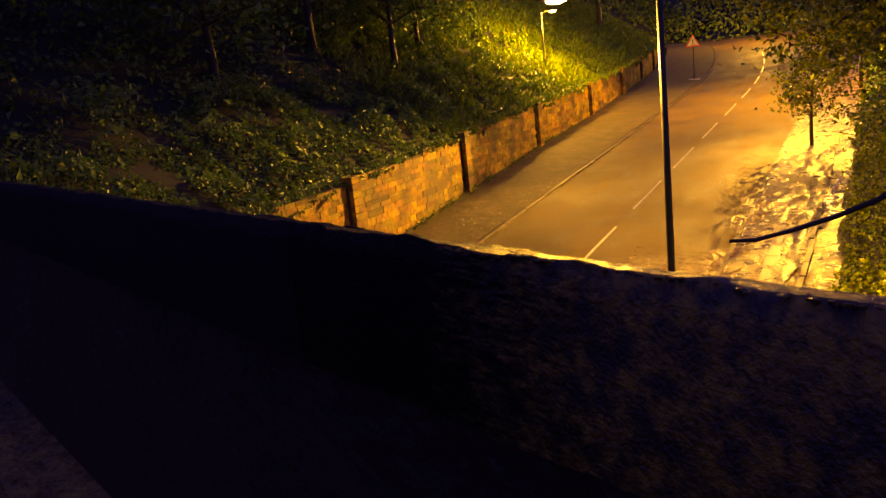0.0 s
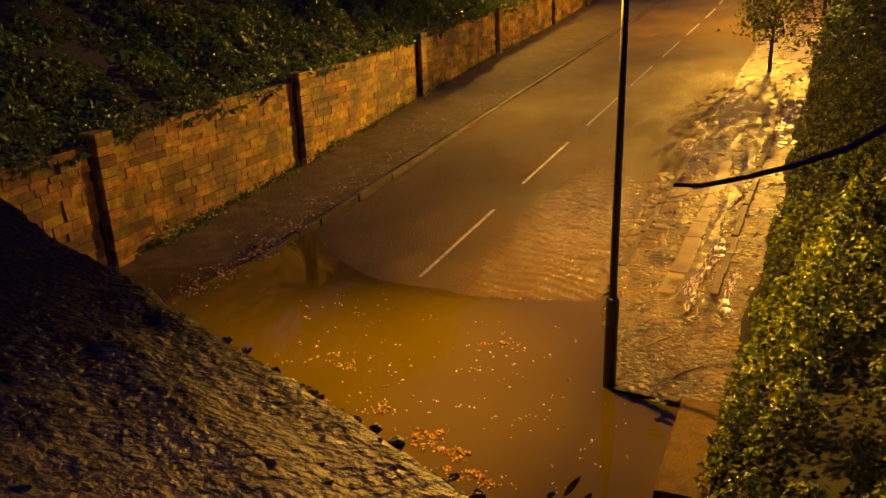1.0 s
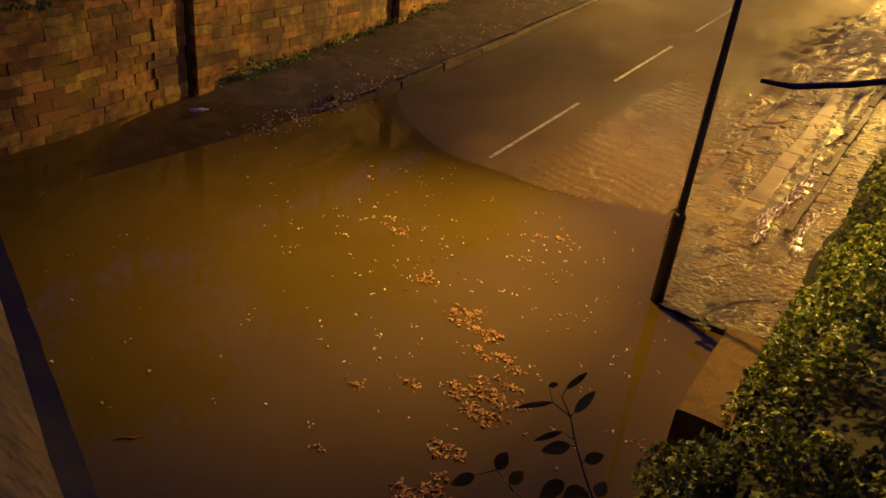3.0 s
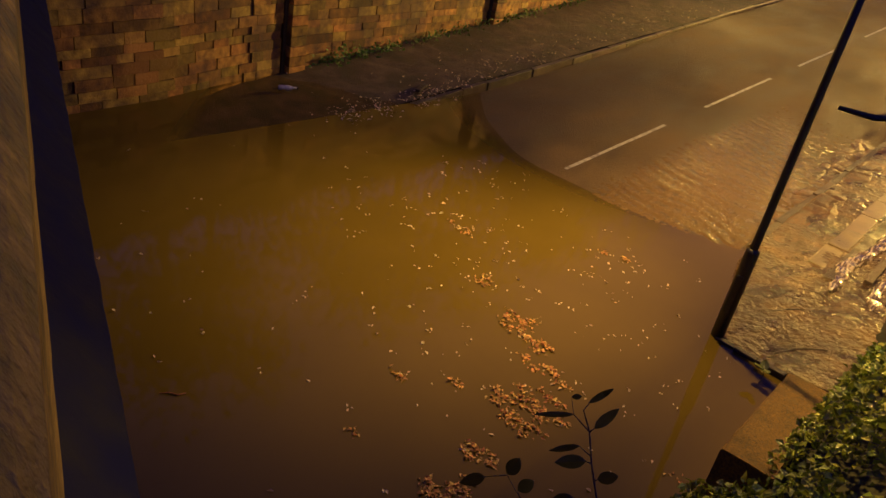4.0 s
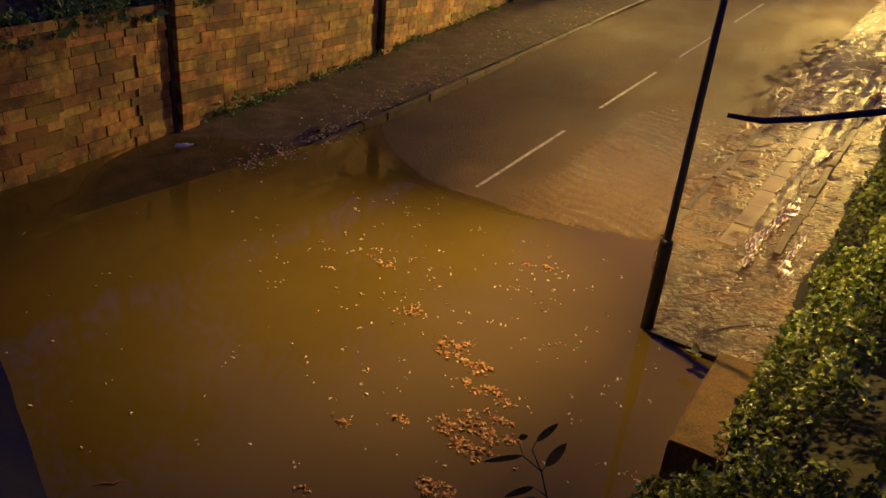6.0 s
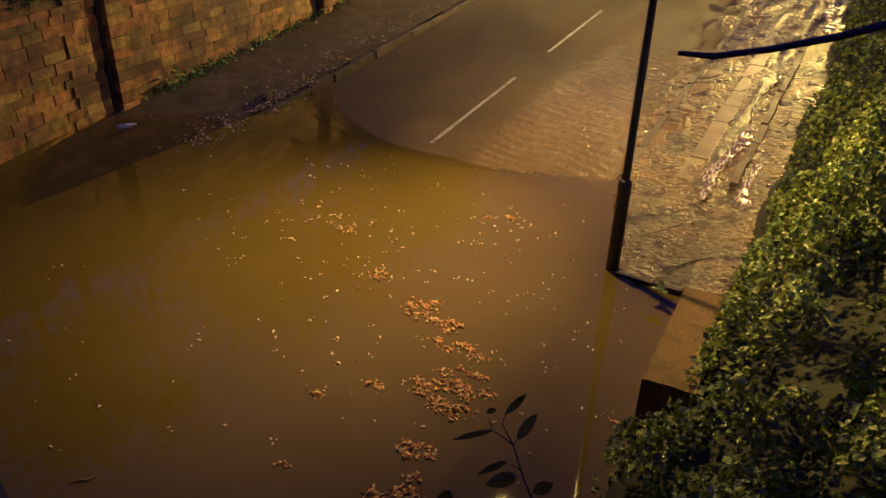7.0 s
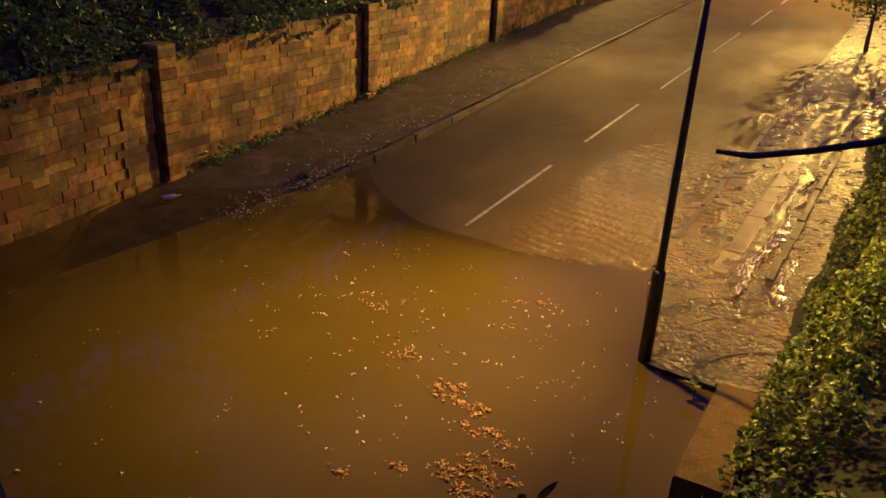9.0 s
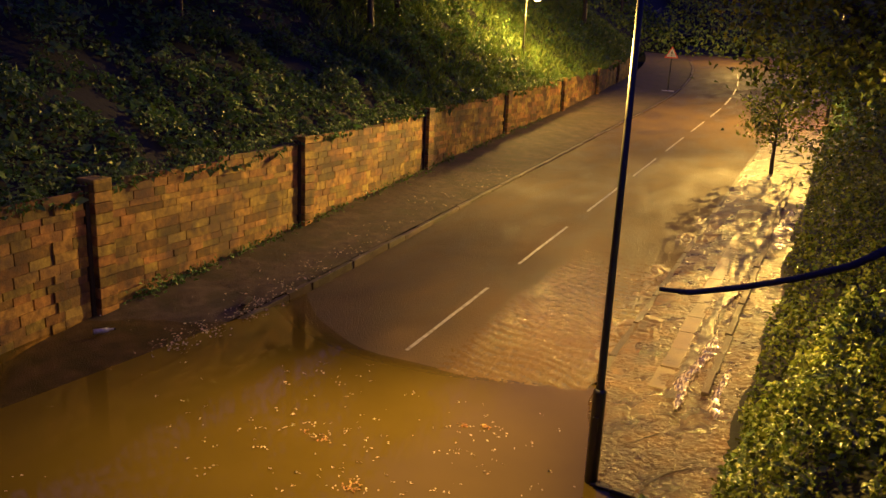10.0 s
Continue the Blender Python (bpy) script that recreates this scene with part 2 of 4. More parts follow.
def node_math(op, a, c):
    q = n.new("ShaderNodeMath")
    q.operation = op
    for k, v in enumerate((a, c)):
        if isinstance(v, (int, float)):
            q.inputs[k].default_value = v
        else:
            l.new(v, q.inputs[k])
    return q.outputs[0]


bed = node_math("SUBTRACT", node_math("MULTIPLY", node_math("SUBTRACT", sep.outputs[1], 13.2), 0.082), node_math("MULTIPLY", node_math("MULTIPLY", sep.outputs[0], sep.outputs[0]), 0.008))
# left of the kerb the water only just covers the footway
shelf = n.new("ShaderNodeMapRange")
shelf.interpolation_type = "SMOOTHSTEP"
shelf.inputs["From Min"].default_value, shelf.inputs["From Max"].default_value, shelf.inputs["To Max"].default_value = -4.05, -4.3, 0.6
l.new(sep.outputs[0], shelf.inputs["Value"])
bed = node_math("ADD", bed, shelf.outputs[0])
thick = n.new("ShaderNodeMapRange")
thick.interpolation_type = "SMOOTHSTEP"
thick.inputs["From Min"].default_value, thick.inputs["From Max"].default_value = -0.005, -0.08
thick.inputs["To Min"].default_value = 0.2
l.new(bed, thick.inputs["Value"])
clear, over = n.new("ShaderNodeBsdfTransparent"), n.new("ShaderNodeMixShader")
clear.inputs[0].default_value = (0.97, 0.92, 0.8, 1)
l.new(thick.outputs[0], over.inputs[0])
l.new(clear.outputs[0], over.inputs[1])
l.new(n["Principled BSDF"].outputs[0], over.inputs[2])
l.new(over.outputs[0], n["Material Output"].inputs["Surface"])
RUN = water_material("running_muddy_water", (0.178, 0.116, 0.024), 0.14, 0.8, 30, (1.5, 0.5, 1), 0.025)
# pale streaks in the colour stand for lamp glints on the trickle
STREAM = mat("streaked_stream", (0.13, 0.09, 0.036), (0.6, 0.5, 0.33), 30, (0.17, 0.28), 0.25, 30, detail=5, stretch=(1, 0.2, 0.3), bump_distance=0.02, specular=1.0, sheen_coat=0.4)
STREAM.node_tree.nodes["Color Ramp"].color_ramp.elements[0].position = 0.48
STREAM.node_tree.nodes["Color Ramp"].color_ramp.elements[1].position = 0.6

LENS = bpy.data.materials.new("lamp_glow")
LENS.use_nodes = True
LENS.node_tree.nodes["Principled BSDF"].inputs["Emission Color"].default_value = (1.0, 0.62, 0.18, 1)
LENS.node_tree.nodes["Principled BSDF"].inputs["Emission Strength"].default_value = 60

# ---- building helpers ----


def mesh_object(name, verts, faces, material, smooth=False):
    me = bpy.data.meshes.new(name)
    me.from_pydata([tuple(v) for v in verts], [], [tuple(f) for f in faces])
    me.materials.append(material)
    if smooth:
        me.polygons.foreach_set("use_smooth", [True] * len(me.polygons))
    me.update()
    return new(name, me)


def finish(name, bm, material, smooth=False):
    me = bpy.data.meshes.new(name)
    bmesh.ops.recalc_face_normals(bm, faces=bm.faces)
    bm.to_mesh(me)
    bm.free()
    me.materials.append(material)
    if smooth:
        me.polygons.foreach_set("use_smooth", [True] * len(me.polygons))
    return new(name, me)


def part(name, bm, material, parent, label="", smooth=False):
    ob = finish(name, bm, material, smooth)
    ob.parent = parent
    return tagged(ob, label=label)


def thing(name, place=(0, 0, 0), turn=0.0):
    ob = new(name)
    ob.matrix_basis = pose(*place, 0, 0, turn)
    ob.empty_display_size = 0.1
    return ob


def add_box(bm, x0, x1, y0, y1, z0, z1, bevel=0.0):
    r = bmesh.ops.create_cube(bm, size=1.0)
    for v in r["verts"]:
        v.co = Vector((x0 + (v.co.x + 0.5) * (x1 - x0), y0 + (v.co.y + 0.5) * (y1 - y0), z0 + (v.co.z + 0.5) * (z1 - z0)))
    if bevel:
        es = {e for v in r["verts"] for e in v.link_edges}
        bmesh.ops.bevel(bm, geom=list(es), offset=bevel, segments=2, affect="EDGES", profile=0.6)


def add_tube(bm, points, radii, sides=10):
    """A tapered tube along points."""
    rings = []
    pts = [Vector(p) for p in points]
    for i, p in enumerate(pts):
        d = (pts[min(i + 1, len(pts) - 1)] - pts[max(i - 1, 0)]).normalized()
        a = d.cross(Vector((0, 0, 1)))
        if a.length < 0.05:
            a = d.cross(Vector((1, 0, 0)))
        a.normalize()
        b = d.cross(a)
        rings.append([bm.verts.new(p + (a * math.cos(k * math.tau / sides) + b * math.sin(k * math.tau / sides)) * radii[i]) for k in range(sides)])
    for r0, r1 in zip(rings, rings[1:]):
        for k in range(sides):
            bm.faces.new((r0[k], r0[(k + 1) % sides], r1[(k + 1) % sides], r1[k]))
    bm.faces.new(rings[0])
    bm.faces.new(list(reversed(rings[-1])))


def leaf_cloud(name, places, normals, size, material, rng, droop=0.3, narrow=0.62, jitter=0.7):
    """Many small folded leaves in one mesh: each has a midrib fold, a tip and a shoulder."""
    n = len(places)
    size = size * rng.uniform(0.55, 1.25, n)
    nrm = normals + rng.normal(0, jitter, (n, 3))
    nrm /= np.linalg.norm(nrm, axis=1)[:, None]
    u = rng.normal(0, 1, (n, 3))
    u[:, 2] -= droop
    u -= nrm * (u * nrm).sum(1)[:, None]
    u /= np.linalg.norm(u, axis=1)[:, None]
    v = np.cross(nrm, u)
    s = size[:, None]
    fold = 0.12 * s
    v0 = places
    v1 = places + u * s * 0.4 + v * s * 0.5 * narrow + nrm * fold
    v2 = places + u * s - nrm * fold * 0.8
    v3 = places + u * s * 0.4 - v * s * 0.5 * narrow + nrm * fold
    vm = places + u * s * 0.5
    verts = np.stack([v0, v1, v2, v3, vm], 1).reshape(-1, 3)
    i = np.arange(n)[:, None] * 5
    faces = np.concatenate([i + [0, 4, 1], i + [1, 4, 2], i + [0, 3, 4], i + [3, 2, 4]], 1).reshape(-1, 3)
    me = bpy.data.meshes.new(name)
    me.from_pydata(verts.tolist(), [], faces.tolist())
    me.materials.append(material)
    return new(name, me)


def blades(name, places, height, material, rng, lean=0.45):
    """Grass blades: bent narrow triangles in one mesh."""
    n = len(places)
    h = height * rng.uniform(0.5, 1.3, n)[:, None]
    a = rng.uniform(0, math.tau, n)
    side = np.stack([np.cos(a), np.sin(a), np.zeros(n)], 1) * (0.035 * h + 0.012)
    bend = np.stack([rng.normal(0, lean, n), rng.normal(0, lean, n), np.ones(n)], 1) * h
    mid = places + bend * 0.55
    tip = places + bend * [1.5, 1.5, 0.85]
    verts = np.stack([places - side, places + side, mid - side * 0.8, mid + side * 0.8, tip], 1).reshape(-1, 3)
    i = np.arange(n)[:, None] * 5
    faces = np.concatenate([i + [0, 1, 3], i + [0, 3, 2], i + [2, 3, 4]], 1).reshape(-1, 3)
    me = bpy.data.meshes.new(name)
    me.from_pydata(verts.tolist(), [], faces.tolist())
    me.materials.append(material)
    return new(name, me)


def wav(x, y, s=1.0, k=0.0):
    return noise.noise(Vector((x * s, y * s, k)))


# ---- the lie of the land ----
SLOPE, DRY = 0.082, 13.2


def road_z(y):
    """Height of the road's middle: it climbs out of the dip under the bridge on both sides."""
    if y >= 9:
        return SLOPE * (y - DRY)
    if y > -9:
        return -0.6944 + 0.35 * (y / 9.0) ** 2
    return -0.3444 + SLOPE * (-y - 9)


def camber(x, y):
    """The left lane lies lower towards its kerb near the flood."""
    f = min(1.0, max(0.0, (26.0 - y) / 8.0))
    return -0.004 * x * x - (0.008 * x * x * f if x < 0 else 0.0)


def bend(y):
    """The road's middle leaves the straight far up the hill."""
    return -0.0031 * max(0.0, y - 50.0) ** 2


WALL_LINE = [(-4.3, -8.0), (-5.95, 5.2), (-6.12, 7.6), (-6.55, 9.7), (-6.76, 11.45), (-7.05, 19.05), (-7.5, 27.5), (-7.93, 36.6), (-8.1, 45.3), (-8.9, 57.5), (-11.5, 76.0), (-16.5, 95.0)]


def wall_x(y):
    for (xa, ya), (xb, yb) in zip(WALL_LINE, WALL_LINE[1:]):
        if y <= yb:
            return xa + (xb - xa) * (y - ya) / (yb - ya)
    return WALL_LINE[-1][0]


def wall_top(y):
    return 2.72 if y < 11.4 else 2.82 + 0.054 * (y - 11.4) + max(0, y - 40) * 0.012


def right_z(x, y):
    """The right-hand footway, which falls towards the road."""
    return SLOPE * (y - DRY) + 0.12 + 0.10 * (x - 3.75)


def left_z(y, d=1.0):
    """The left footway, d metres in from its kerb."""
    return road_z(y) + 0.06 + 0.05 * d


def bank_z(x, y):
    """Ground outside the road: a steep bank behind the wall, a hedge bank by the footway."""
    wx, c = wall_x(y), bend(y)
    if x < wx - 0.2:
        d = wx - 0.2 - x
        return wall_top(y) - 0.15 + 0.66 * min(d, 17.0) + 0.12 * max(0, d - 17) + 0.25 * wav(x, y, 0.35)
    if y > 98 and x > wx:
        return road_z(98) + 0.45 * min(y - 98, 25)
    if x > c + 6.1:
        d = x - c - 6.1
        return max(right_z(6.1, max(y, 10.2)), 0.05) - 0.1 + 0.4 * min(d, 6.0) + 0.1 * wav(x, y, 0.8, 3)
    return road_z(y) - 0.5


def sheet(name, xs, ys, height, material, shift=None, smooth=True):
    verts = [((x + (shift(y) if shift else 0.0)), y, height(x, y)) for y in ys for x in xs]
    w = len(xs)
    faces = [(j * w + i, j * w + i + 1, (j + 1) * w + i + 1, (j + 1) * w + i) for j in range(len(ys) - 1) for i in range(w - 1)]
    return mesh_object(name, verts, faces, material, smooth)


def steps(a, b, d):
    return list(np.linspace(a, b, max(2, int(round((b - a) / d)) + 1)))


def ground_row(y):
    """One row of the ground across the cutting, from the far left to the far right."""
    wx, c = wall_x(y), bend(y)
    row = [(wx - d, bank_z(wx - d, y)) for d in (400, 120, 50, 30, 22, 16, 13, 11, 9, 8, 7, 6, 5, 4.2, 3.4, 2.7, 2, 1.5, 1, 0.6, 0.45)]
    row += [(wx - 0.4, road_z(y) - 1.2), (c - 4, road_z(y) - 0.9), (c, road_z(y) - 0.6), (c + 4, road_z(y) - 0.6), (c + 6.0, road_z(y) - 0.6)]
    return row + [(c + 6.1 + d, bank_z(c + 6.101 + d, y)) for d in (0, 0.3, 0.7, 1.2, 1.8, 2.5, 3.2, 4, 5, 7, 10, 16, 30, 60, 150, 400)]


rows = [[(x, y, z) for x, z in ground_row(y)] for y in [-300, -80, -30] + steps(-16, 100, 0.8) + [140, 250, 600]]
wide = len(rows[0])
tagged(mesh_object("ground", [v for r in rows for v in r], [(j * wide + i, j * wide + i + 1, (j + 1) * wide + i + 1, (j + 1) * wide + i) for j in range(len(rows) - 1) for i in range(wide - 1)], SOIL, True),
       "dark soil banks rising beside the sunken road", "ground", kind="structure")

road = tagged(sheet("road", steps(-4.0, 3.75, 0.4), steps(-30, 100, 0.5), lambda x, y: road_z(y) + 0.03 + camber(x, y) + 0.012 * wav(x, y, 0.6), ASPHALT, bend),
              "wet dark asphalt road with worn patches climbing a hill", "road", kind="structure")
tagged(sheet("pavement_left", steps(-4.7, 0.0, 0.15), steps(-20, 8, 0.5) + steps(8.2, 26, 0.15) + steps(26.5, 98, 0.5),
             lambda x, y: left_z(y, -x) + 0.02 * wav(x, y, 1.1, 2) + 0.015 * wav(x, y, 3.7, 3), FOOTWAY, lambda y: bend(y) - 4.14),
       "narrow wet footway strewn with leaf mould", "pavement", kind="structure")


def footway_relief(x, y):
    z = right_z(x, y) + 0.026 * wav(x, y, 2.1, 5) + 0.018 * wav(x, y, 6.0, 9) + 0.009 * wav(x, y, 13.0, 11)
    z -= min(0.3, 0.6 * max(0.0, 4.74 - (y - 10.5) * 0.265 - x)) if y < 14 else 0.0
    z -= 0.05 * math.exp(-((x - 5.48 + 0.12 * math.sin(y * 1.3)) / 0.16) ** 2) * (1 if y < 30 else 0.3)
    return z


tagged(sheet("pavement_right", steps(3.91, 6.6, 0.06), steps(10.3, 26, 0.07) + steps(26.5, 98, 0.7), footway_relief, MUDDY_PAVING, bend),
       "broken muddy paved footway with water running over it", "pavement", kind="structure")

# flood water
tagged(sheet("water", [-7.2] + steps(-6, 6, 1.0) + [8.5], steps(-25, 16, 1.0), lambda x, y: 0.0, FLOOD), "still brown flood water filling the dip in the road", "water", kind="structure")


def ripple(x, y):
    edge = min(1.0, max(0.0, (x - 0.2) / 1.0)) * min(1.0, max(0.0, (27.0 - y) / 10.0))
    s = 0.0055 * math.sin(y * 21 + 5 * wav(x, y, 1.0) + x * 3.0) + 0.012 * wav(x * 2.2, y * 0.8, 6, 4) + 0.011 * wav(x * 1.8, y * 0.7, 15, 6)
    return road_z(y) + 0.03 + camber(x, y) + 0.012 * wav(x, y, 0.6) - 0.02 + (0.026 + s) * edge


tagged(sheet("running_water", steps(0.2, 3.72, 0.035), steps(12.4, 27, 0.04), ripple, RUN), "thin sheet of muddy water rippling down the asphalt", "water", kind="structure")

# worn centre line
for k in range(11):
    y0 = 13.2 + 6.0 * k
    bm = bmesh.new()
    rows = []
    for j in range(17):
        y = y0 + j * 0.25
        c = bend(y)
        w = 0.042 + 0.014 * wav(0, y, 3.0, 2)
        rows.append([bm.verts.new((c + s * w, y, road_z(y) + 0.036 + 0.012 * wav(0, y, 0.6))) for s in (-1, 1)])
    for a, b in zip(rows, rows[1:]):
        bm.faces.new((a[0], a[1], b[1], b[0]))
    part("road_marking", bm, PAINT, road)

def coping_relief(x, y):
    return 0.003 * wav(x, y, 9, 2) + 0.005 * max(0.0, wav(x, y, 34, 6)) + 0.0016 * wav(x, y, 45, 3) + 0.0012 * wav(x, y, 120, 5)


# ---- bridge on which the viewer stands; its own axes: along, outwards, up ----
SKEW = -0.356
BR = Matrix.Rotation(SKEW, 4, "Z")
INNER, OUTER, TOP = 2.67, 2.797, 5.828

bridge = tagged(thing("bridge"), "old stone road bridge with a mossy parapet", "bridge", kind="structure")
bridge.matrix_basis = BR
bm = bmesh.new()
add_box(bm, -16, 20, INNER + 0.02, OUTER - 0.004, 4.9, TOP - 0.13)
part("parapet_wall", bm, DARK_STONE, bridge, "dark stone parapet wall")
bm = bmesh.new()
sec = [(2.5, 2.8), (2.895, 2.8), (2.9, 2.84), (2.9, 4.95), (2.86, 5.02), (OUTER, 5.1), (2.5, 5.1)]
ra = [[bm.verts.new((x, y + (0.012 * wav(x, z, 1.7, 4) + 0.006 * wav(x, z, 6, 4) if y > 2.88 else 0), z)) for y, z in sec] for x in steps(-16, 20, 0.1)]
for a, b in zip(ra, ra[1:]):
    for k in range(len(sec)):
        bm.faces.new((a[k], b[k], b[(k + 1) % len(sec)], a[(k + 1) % len(sec)]))
part("spandrel", bm, PARAPET, bridge, "mossy stone outer face")
prof = [(INNER, TOP - 0.13), (INNER, TOP + 0.01)] + [(INNER + 0.012 + (OUTER - INNER - 0.02) * k / 26, TOP + 0.028 - 0.032 * k / 26) for k in range(27)] + [(OUTER + 0.002, TOP - 0.04), (OUTER + 0.004, TOP - 0.13)]
# the two left stones take the painted-shade colour
for x0, x1, d, material, label in ((1.0, 5.2, 0.02, COPING_SHADED, "coping stone with its shade put in as a near-black colour"), (5.204, 6.20, 0.008, COPING_SHADED, "coping stone with its shade put in as a near-black colour"),
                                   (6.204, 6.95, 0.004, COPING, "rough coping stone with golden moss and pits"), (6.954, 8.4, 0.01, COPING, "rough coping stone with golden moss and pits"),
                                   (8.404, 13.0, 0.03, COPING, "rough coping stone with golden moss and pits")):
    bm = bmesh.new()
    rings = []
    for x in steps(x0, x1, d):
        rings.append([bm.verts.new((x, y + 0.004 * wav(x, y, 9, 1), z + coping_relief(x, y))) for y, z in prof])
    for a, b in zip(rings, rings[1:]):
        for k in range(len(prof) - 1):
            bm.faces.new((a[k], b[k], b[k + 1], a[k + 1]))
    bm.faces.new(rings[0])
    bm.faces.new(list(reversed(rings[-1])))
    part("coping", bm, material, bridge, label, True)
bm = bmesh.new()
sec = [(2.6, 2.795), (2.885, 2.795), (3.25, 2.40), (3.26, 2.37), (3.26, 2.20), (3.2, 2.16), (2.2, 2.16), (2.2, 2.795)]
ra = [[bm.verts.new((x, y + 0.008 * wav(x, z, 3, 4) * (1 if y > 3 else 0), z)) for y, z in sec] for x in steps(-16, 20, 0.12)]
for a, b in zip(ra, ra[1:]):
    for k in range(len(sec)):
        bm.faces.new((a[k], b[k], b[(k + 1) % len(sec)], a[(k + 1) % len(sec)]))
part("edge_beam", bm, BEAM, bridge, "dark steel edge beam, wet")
bm = bmesh.new()
add_box(bm, -16, 20, -6.5, INNER + 0.02, 4.2, 4.68)
part("deck", bm, ASPHALT, bridge)
bm = bmesh.new()
add_box(bm, -16, 20, -6.9, -6.5, 2.2, TOP)
part("far_parapet", bm, PARAPET, bridge)
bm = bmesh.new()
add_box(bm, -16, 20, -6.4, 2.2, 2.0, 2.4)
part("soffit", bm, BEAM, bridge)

# abutment on the hedge side
bm = bmesh.new()
add_box(bm, 6.45, 12, -9, 2.4, -0.9, 2.3)
tagged(finish("wall_right", bm, MORTAR), "dark stone abutment under the bridge", "wall", kind="structure")

# ---- lamp posts ----


def lamp_post(name, foot, head, shoulder=1.46, label=""):
    foot, head = Vector(foot), Vector(head)
    ob = tagged(thing(name, foot), label, "street lamp", "street lamps")
    top = head - foot
    bm = bmesh.new()
    add_tube(bm, [(0, 0, -0.35), (0, 0, shoulder - 0.06), (0, 0, shoulder - 0.03), (0, 0, shoulder)], [0.095, 0.095, 0.092, 0.06], 16)
    base = part("base", bm, POST, ob, "thicker painted steel base section", True)
    bm = bmesh.new()
    add_box(bm, -0.045, 0.045, -0.104, -0.085, 0.45, 1.05, 0.006)
    part("door", bm, POST, base)
    bm = bmesh.new()
    add_tube(bm, [(0, 0, shoulder - 0.02), (0, 0, shoulder + 0.06), (0, 0, top.z * 0.6), (0, 0, top.z - 0.12)], [0.062, 0.056, 0.05, 0.042], 14)
    part("column", bm, POST, ob, "slim tapered steel column", True)
    flat = Vector((top.x, top.y, 0))
    bm = bmesh.new()
    pts = [Vector((0, 0, top.z - 0.14)), flat * 0.01 + Vector((0, 0, top.z - 0.05)), flat * 0.05 + Vector((0, 0, top.z + 0.01)), flat * 0.5 + Vector((0, 0, top.z + 0.05)), flat * 0.9 + Vector((0, 0, top.z + 0.07))]
    add_tube(bm, pts, [0.04, 0.038, 0.036, 0.032, 0.03], 10)
    part("arm", bm, POST, ob, "", True)
    bm = bmesh.new()
    add_box(bm, -0.32, 0.32, -0.13, 0.13, 0.0, 0.12, 0.05)
    lan = part("lantern", bm, POST, ob)
    lan.location = top
    lan.rotation_euler = (0, 0, math.atan2(top.y, top.x) if flat.length > 0.01 else 0)
    bm = bmesh.new()
    bmesh.ops.create_uvsphere(bm, u_segments=14, v_segments=8, radius=1.0, matrix=Matrix.Diagonal((0.22, 0.11, 0.07, 1)))
    part("bowl", bm, LENS, lan, "glowing amber bowl", True)
    return ob


lamp_post("lamp_post", (4.74, 10.40, 0.0), LAMP_NEAR, label="green-grey steel lamp post standing in the flood")
lamp_post("lamp_post", (-10.3, 44.2, 5.6), (-9.6, 44.2, 9.2), 1.0, "slim lamp post among the scrub above the wall")
lamp_post("lamp_post", (6.3, 47.2, right_z(6.0, 47.2)), LAMP_HILL, 1.46, "steel lamp post with a lit lantern beside the hedge")

# ---- vegetation ----
rng = np.random.default_rng(7)


def clumpy(x, y, s, k):
    return np.array([noise.noise(Vector((a * s, b * s, k))) for a, b in zip(x, y)])


def bank_cover(n, x_far, y0, y1, size, material, name, grass=False, keep=-0.15):
    y = rng.uniform(y0, y1, n)
    d = rng.uniform(-0.25, x_far, n)
    wx = np.array([wall_x(v) for v in y])
    x = wx - 0.15 - d
    ok = clumpy(x, y, 0.9, 1.0) > keep - 0.15
    x, y, d = x[ok], y[ok], d[ok]
    z = np.array([bank_z(min(a, wall_x(b) - 0.25), b) for a, b in zip(x, y)])
    lump = 0.2 + (0.5 + 0.9 * np.clip(d / 3 - 0.5, 0, 1)) * np.clip(clumpy(x, y, 0.5, 4.0), -0.2, 1) * 1.4 + 0.4 * clumpy(x, y, 1.7, 6.0)
    if grass:
        return blades(name, np.stack([x, y, z], 1), size, material, rng)
    z = z + np.maximum(lump, 0.03) * rng.uniform(0.25, 1.0, len(x))
    nrm = np.tile([0.45, -0.15, 0.85], (len(x), 1))
    return leaf_cloud(name, np.stack([x, y, z], 1), nrm, size, material, rng)


tagged(bank_cover(30000, 4.5, 4.0, 30.0, 0.13, LEAF_FAR, "ivy_bank"), "tangled ivy and brambles spilling over the wall top", "ivy", kind="stuff")
tagged(bank_cover(26000, 16.0, 4.0, 44.0, 0.26, LEAF_FAR, "bramble_bank"), "dark brambles on the steep bank", "brambles", kind="stuff")
tagged(bank_cover(16000, 14.0, 28.0, 95.0, 0.32, LEAF_FAR, "scrub_bank"), "low scrub on the bank up the hill", "scrub", kind="stuff")
tagged(bank_cover(40000, 9.0, 27.0, 95.0, 0.5, GRASS, "bank_grass", True), "long rough grass on the lamp-lit bank", "grass", kind="stuff")


def hedge_foot(y):
    """Where the hedge meets the footway: ragged, pressing out in places."""
    return 6.42 + (0.08 if 11 < y < 30 else 0.0) - 0.28 * min(1.0, max(0.0, (6.9 - y) / 1.2)) + 0.22 * wav(0, y, 0.55, 3) + 0.1 * wav(0, y, 1.9, 4)


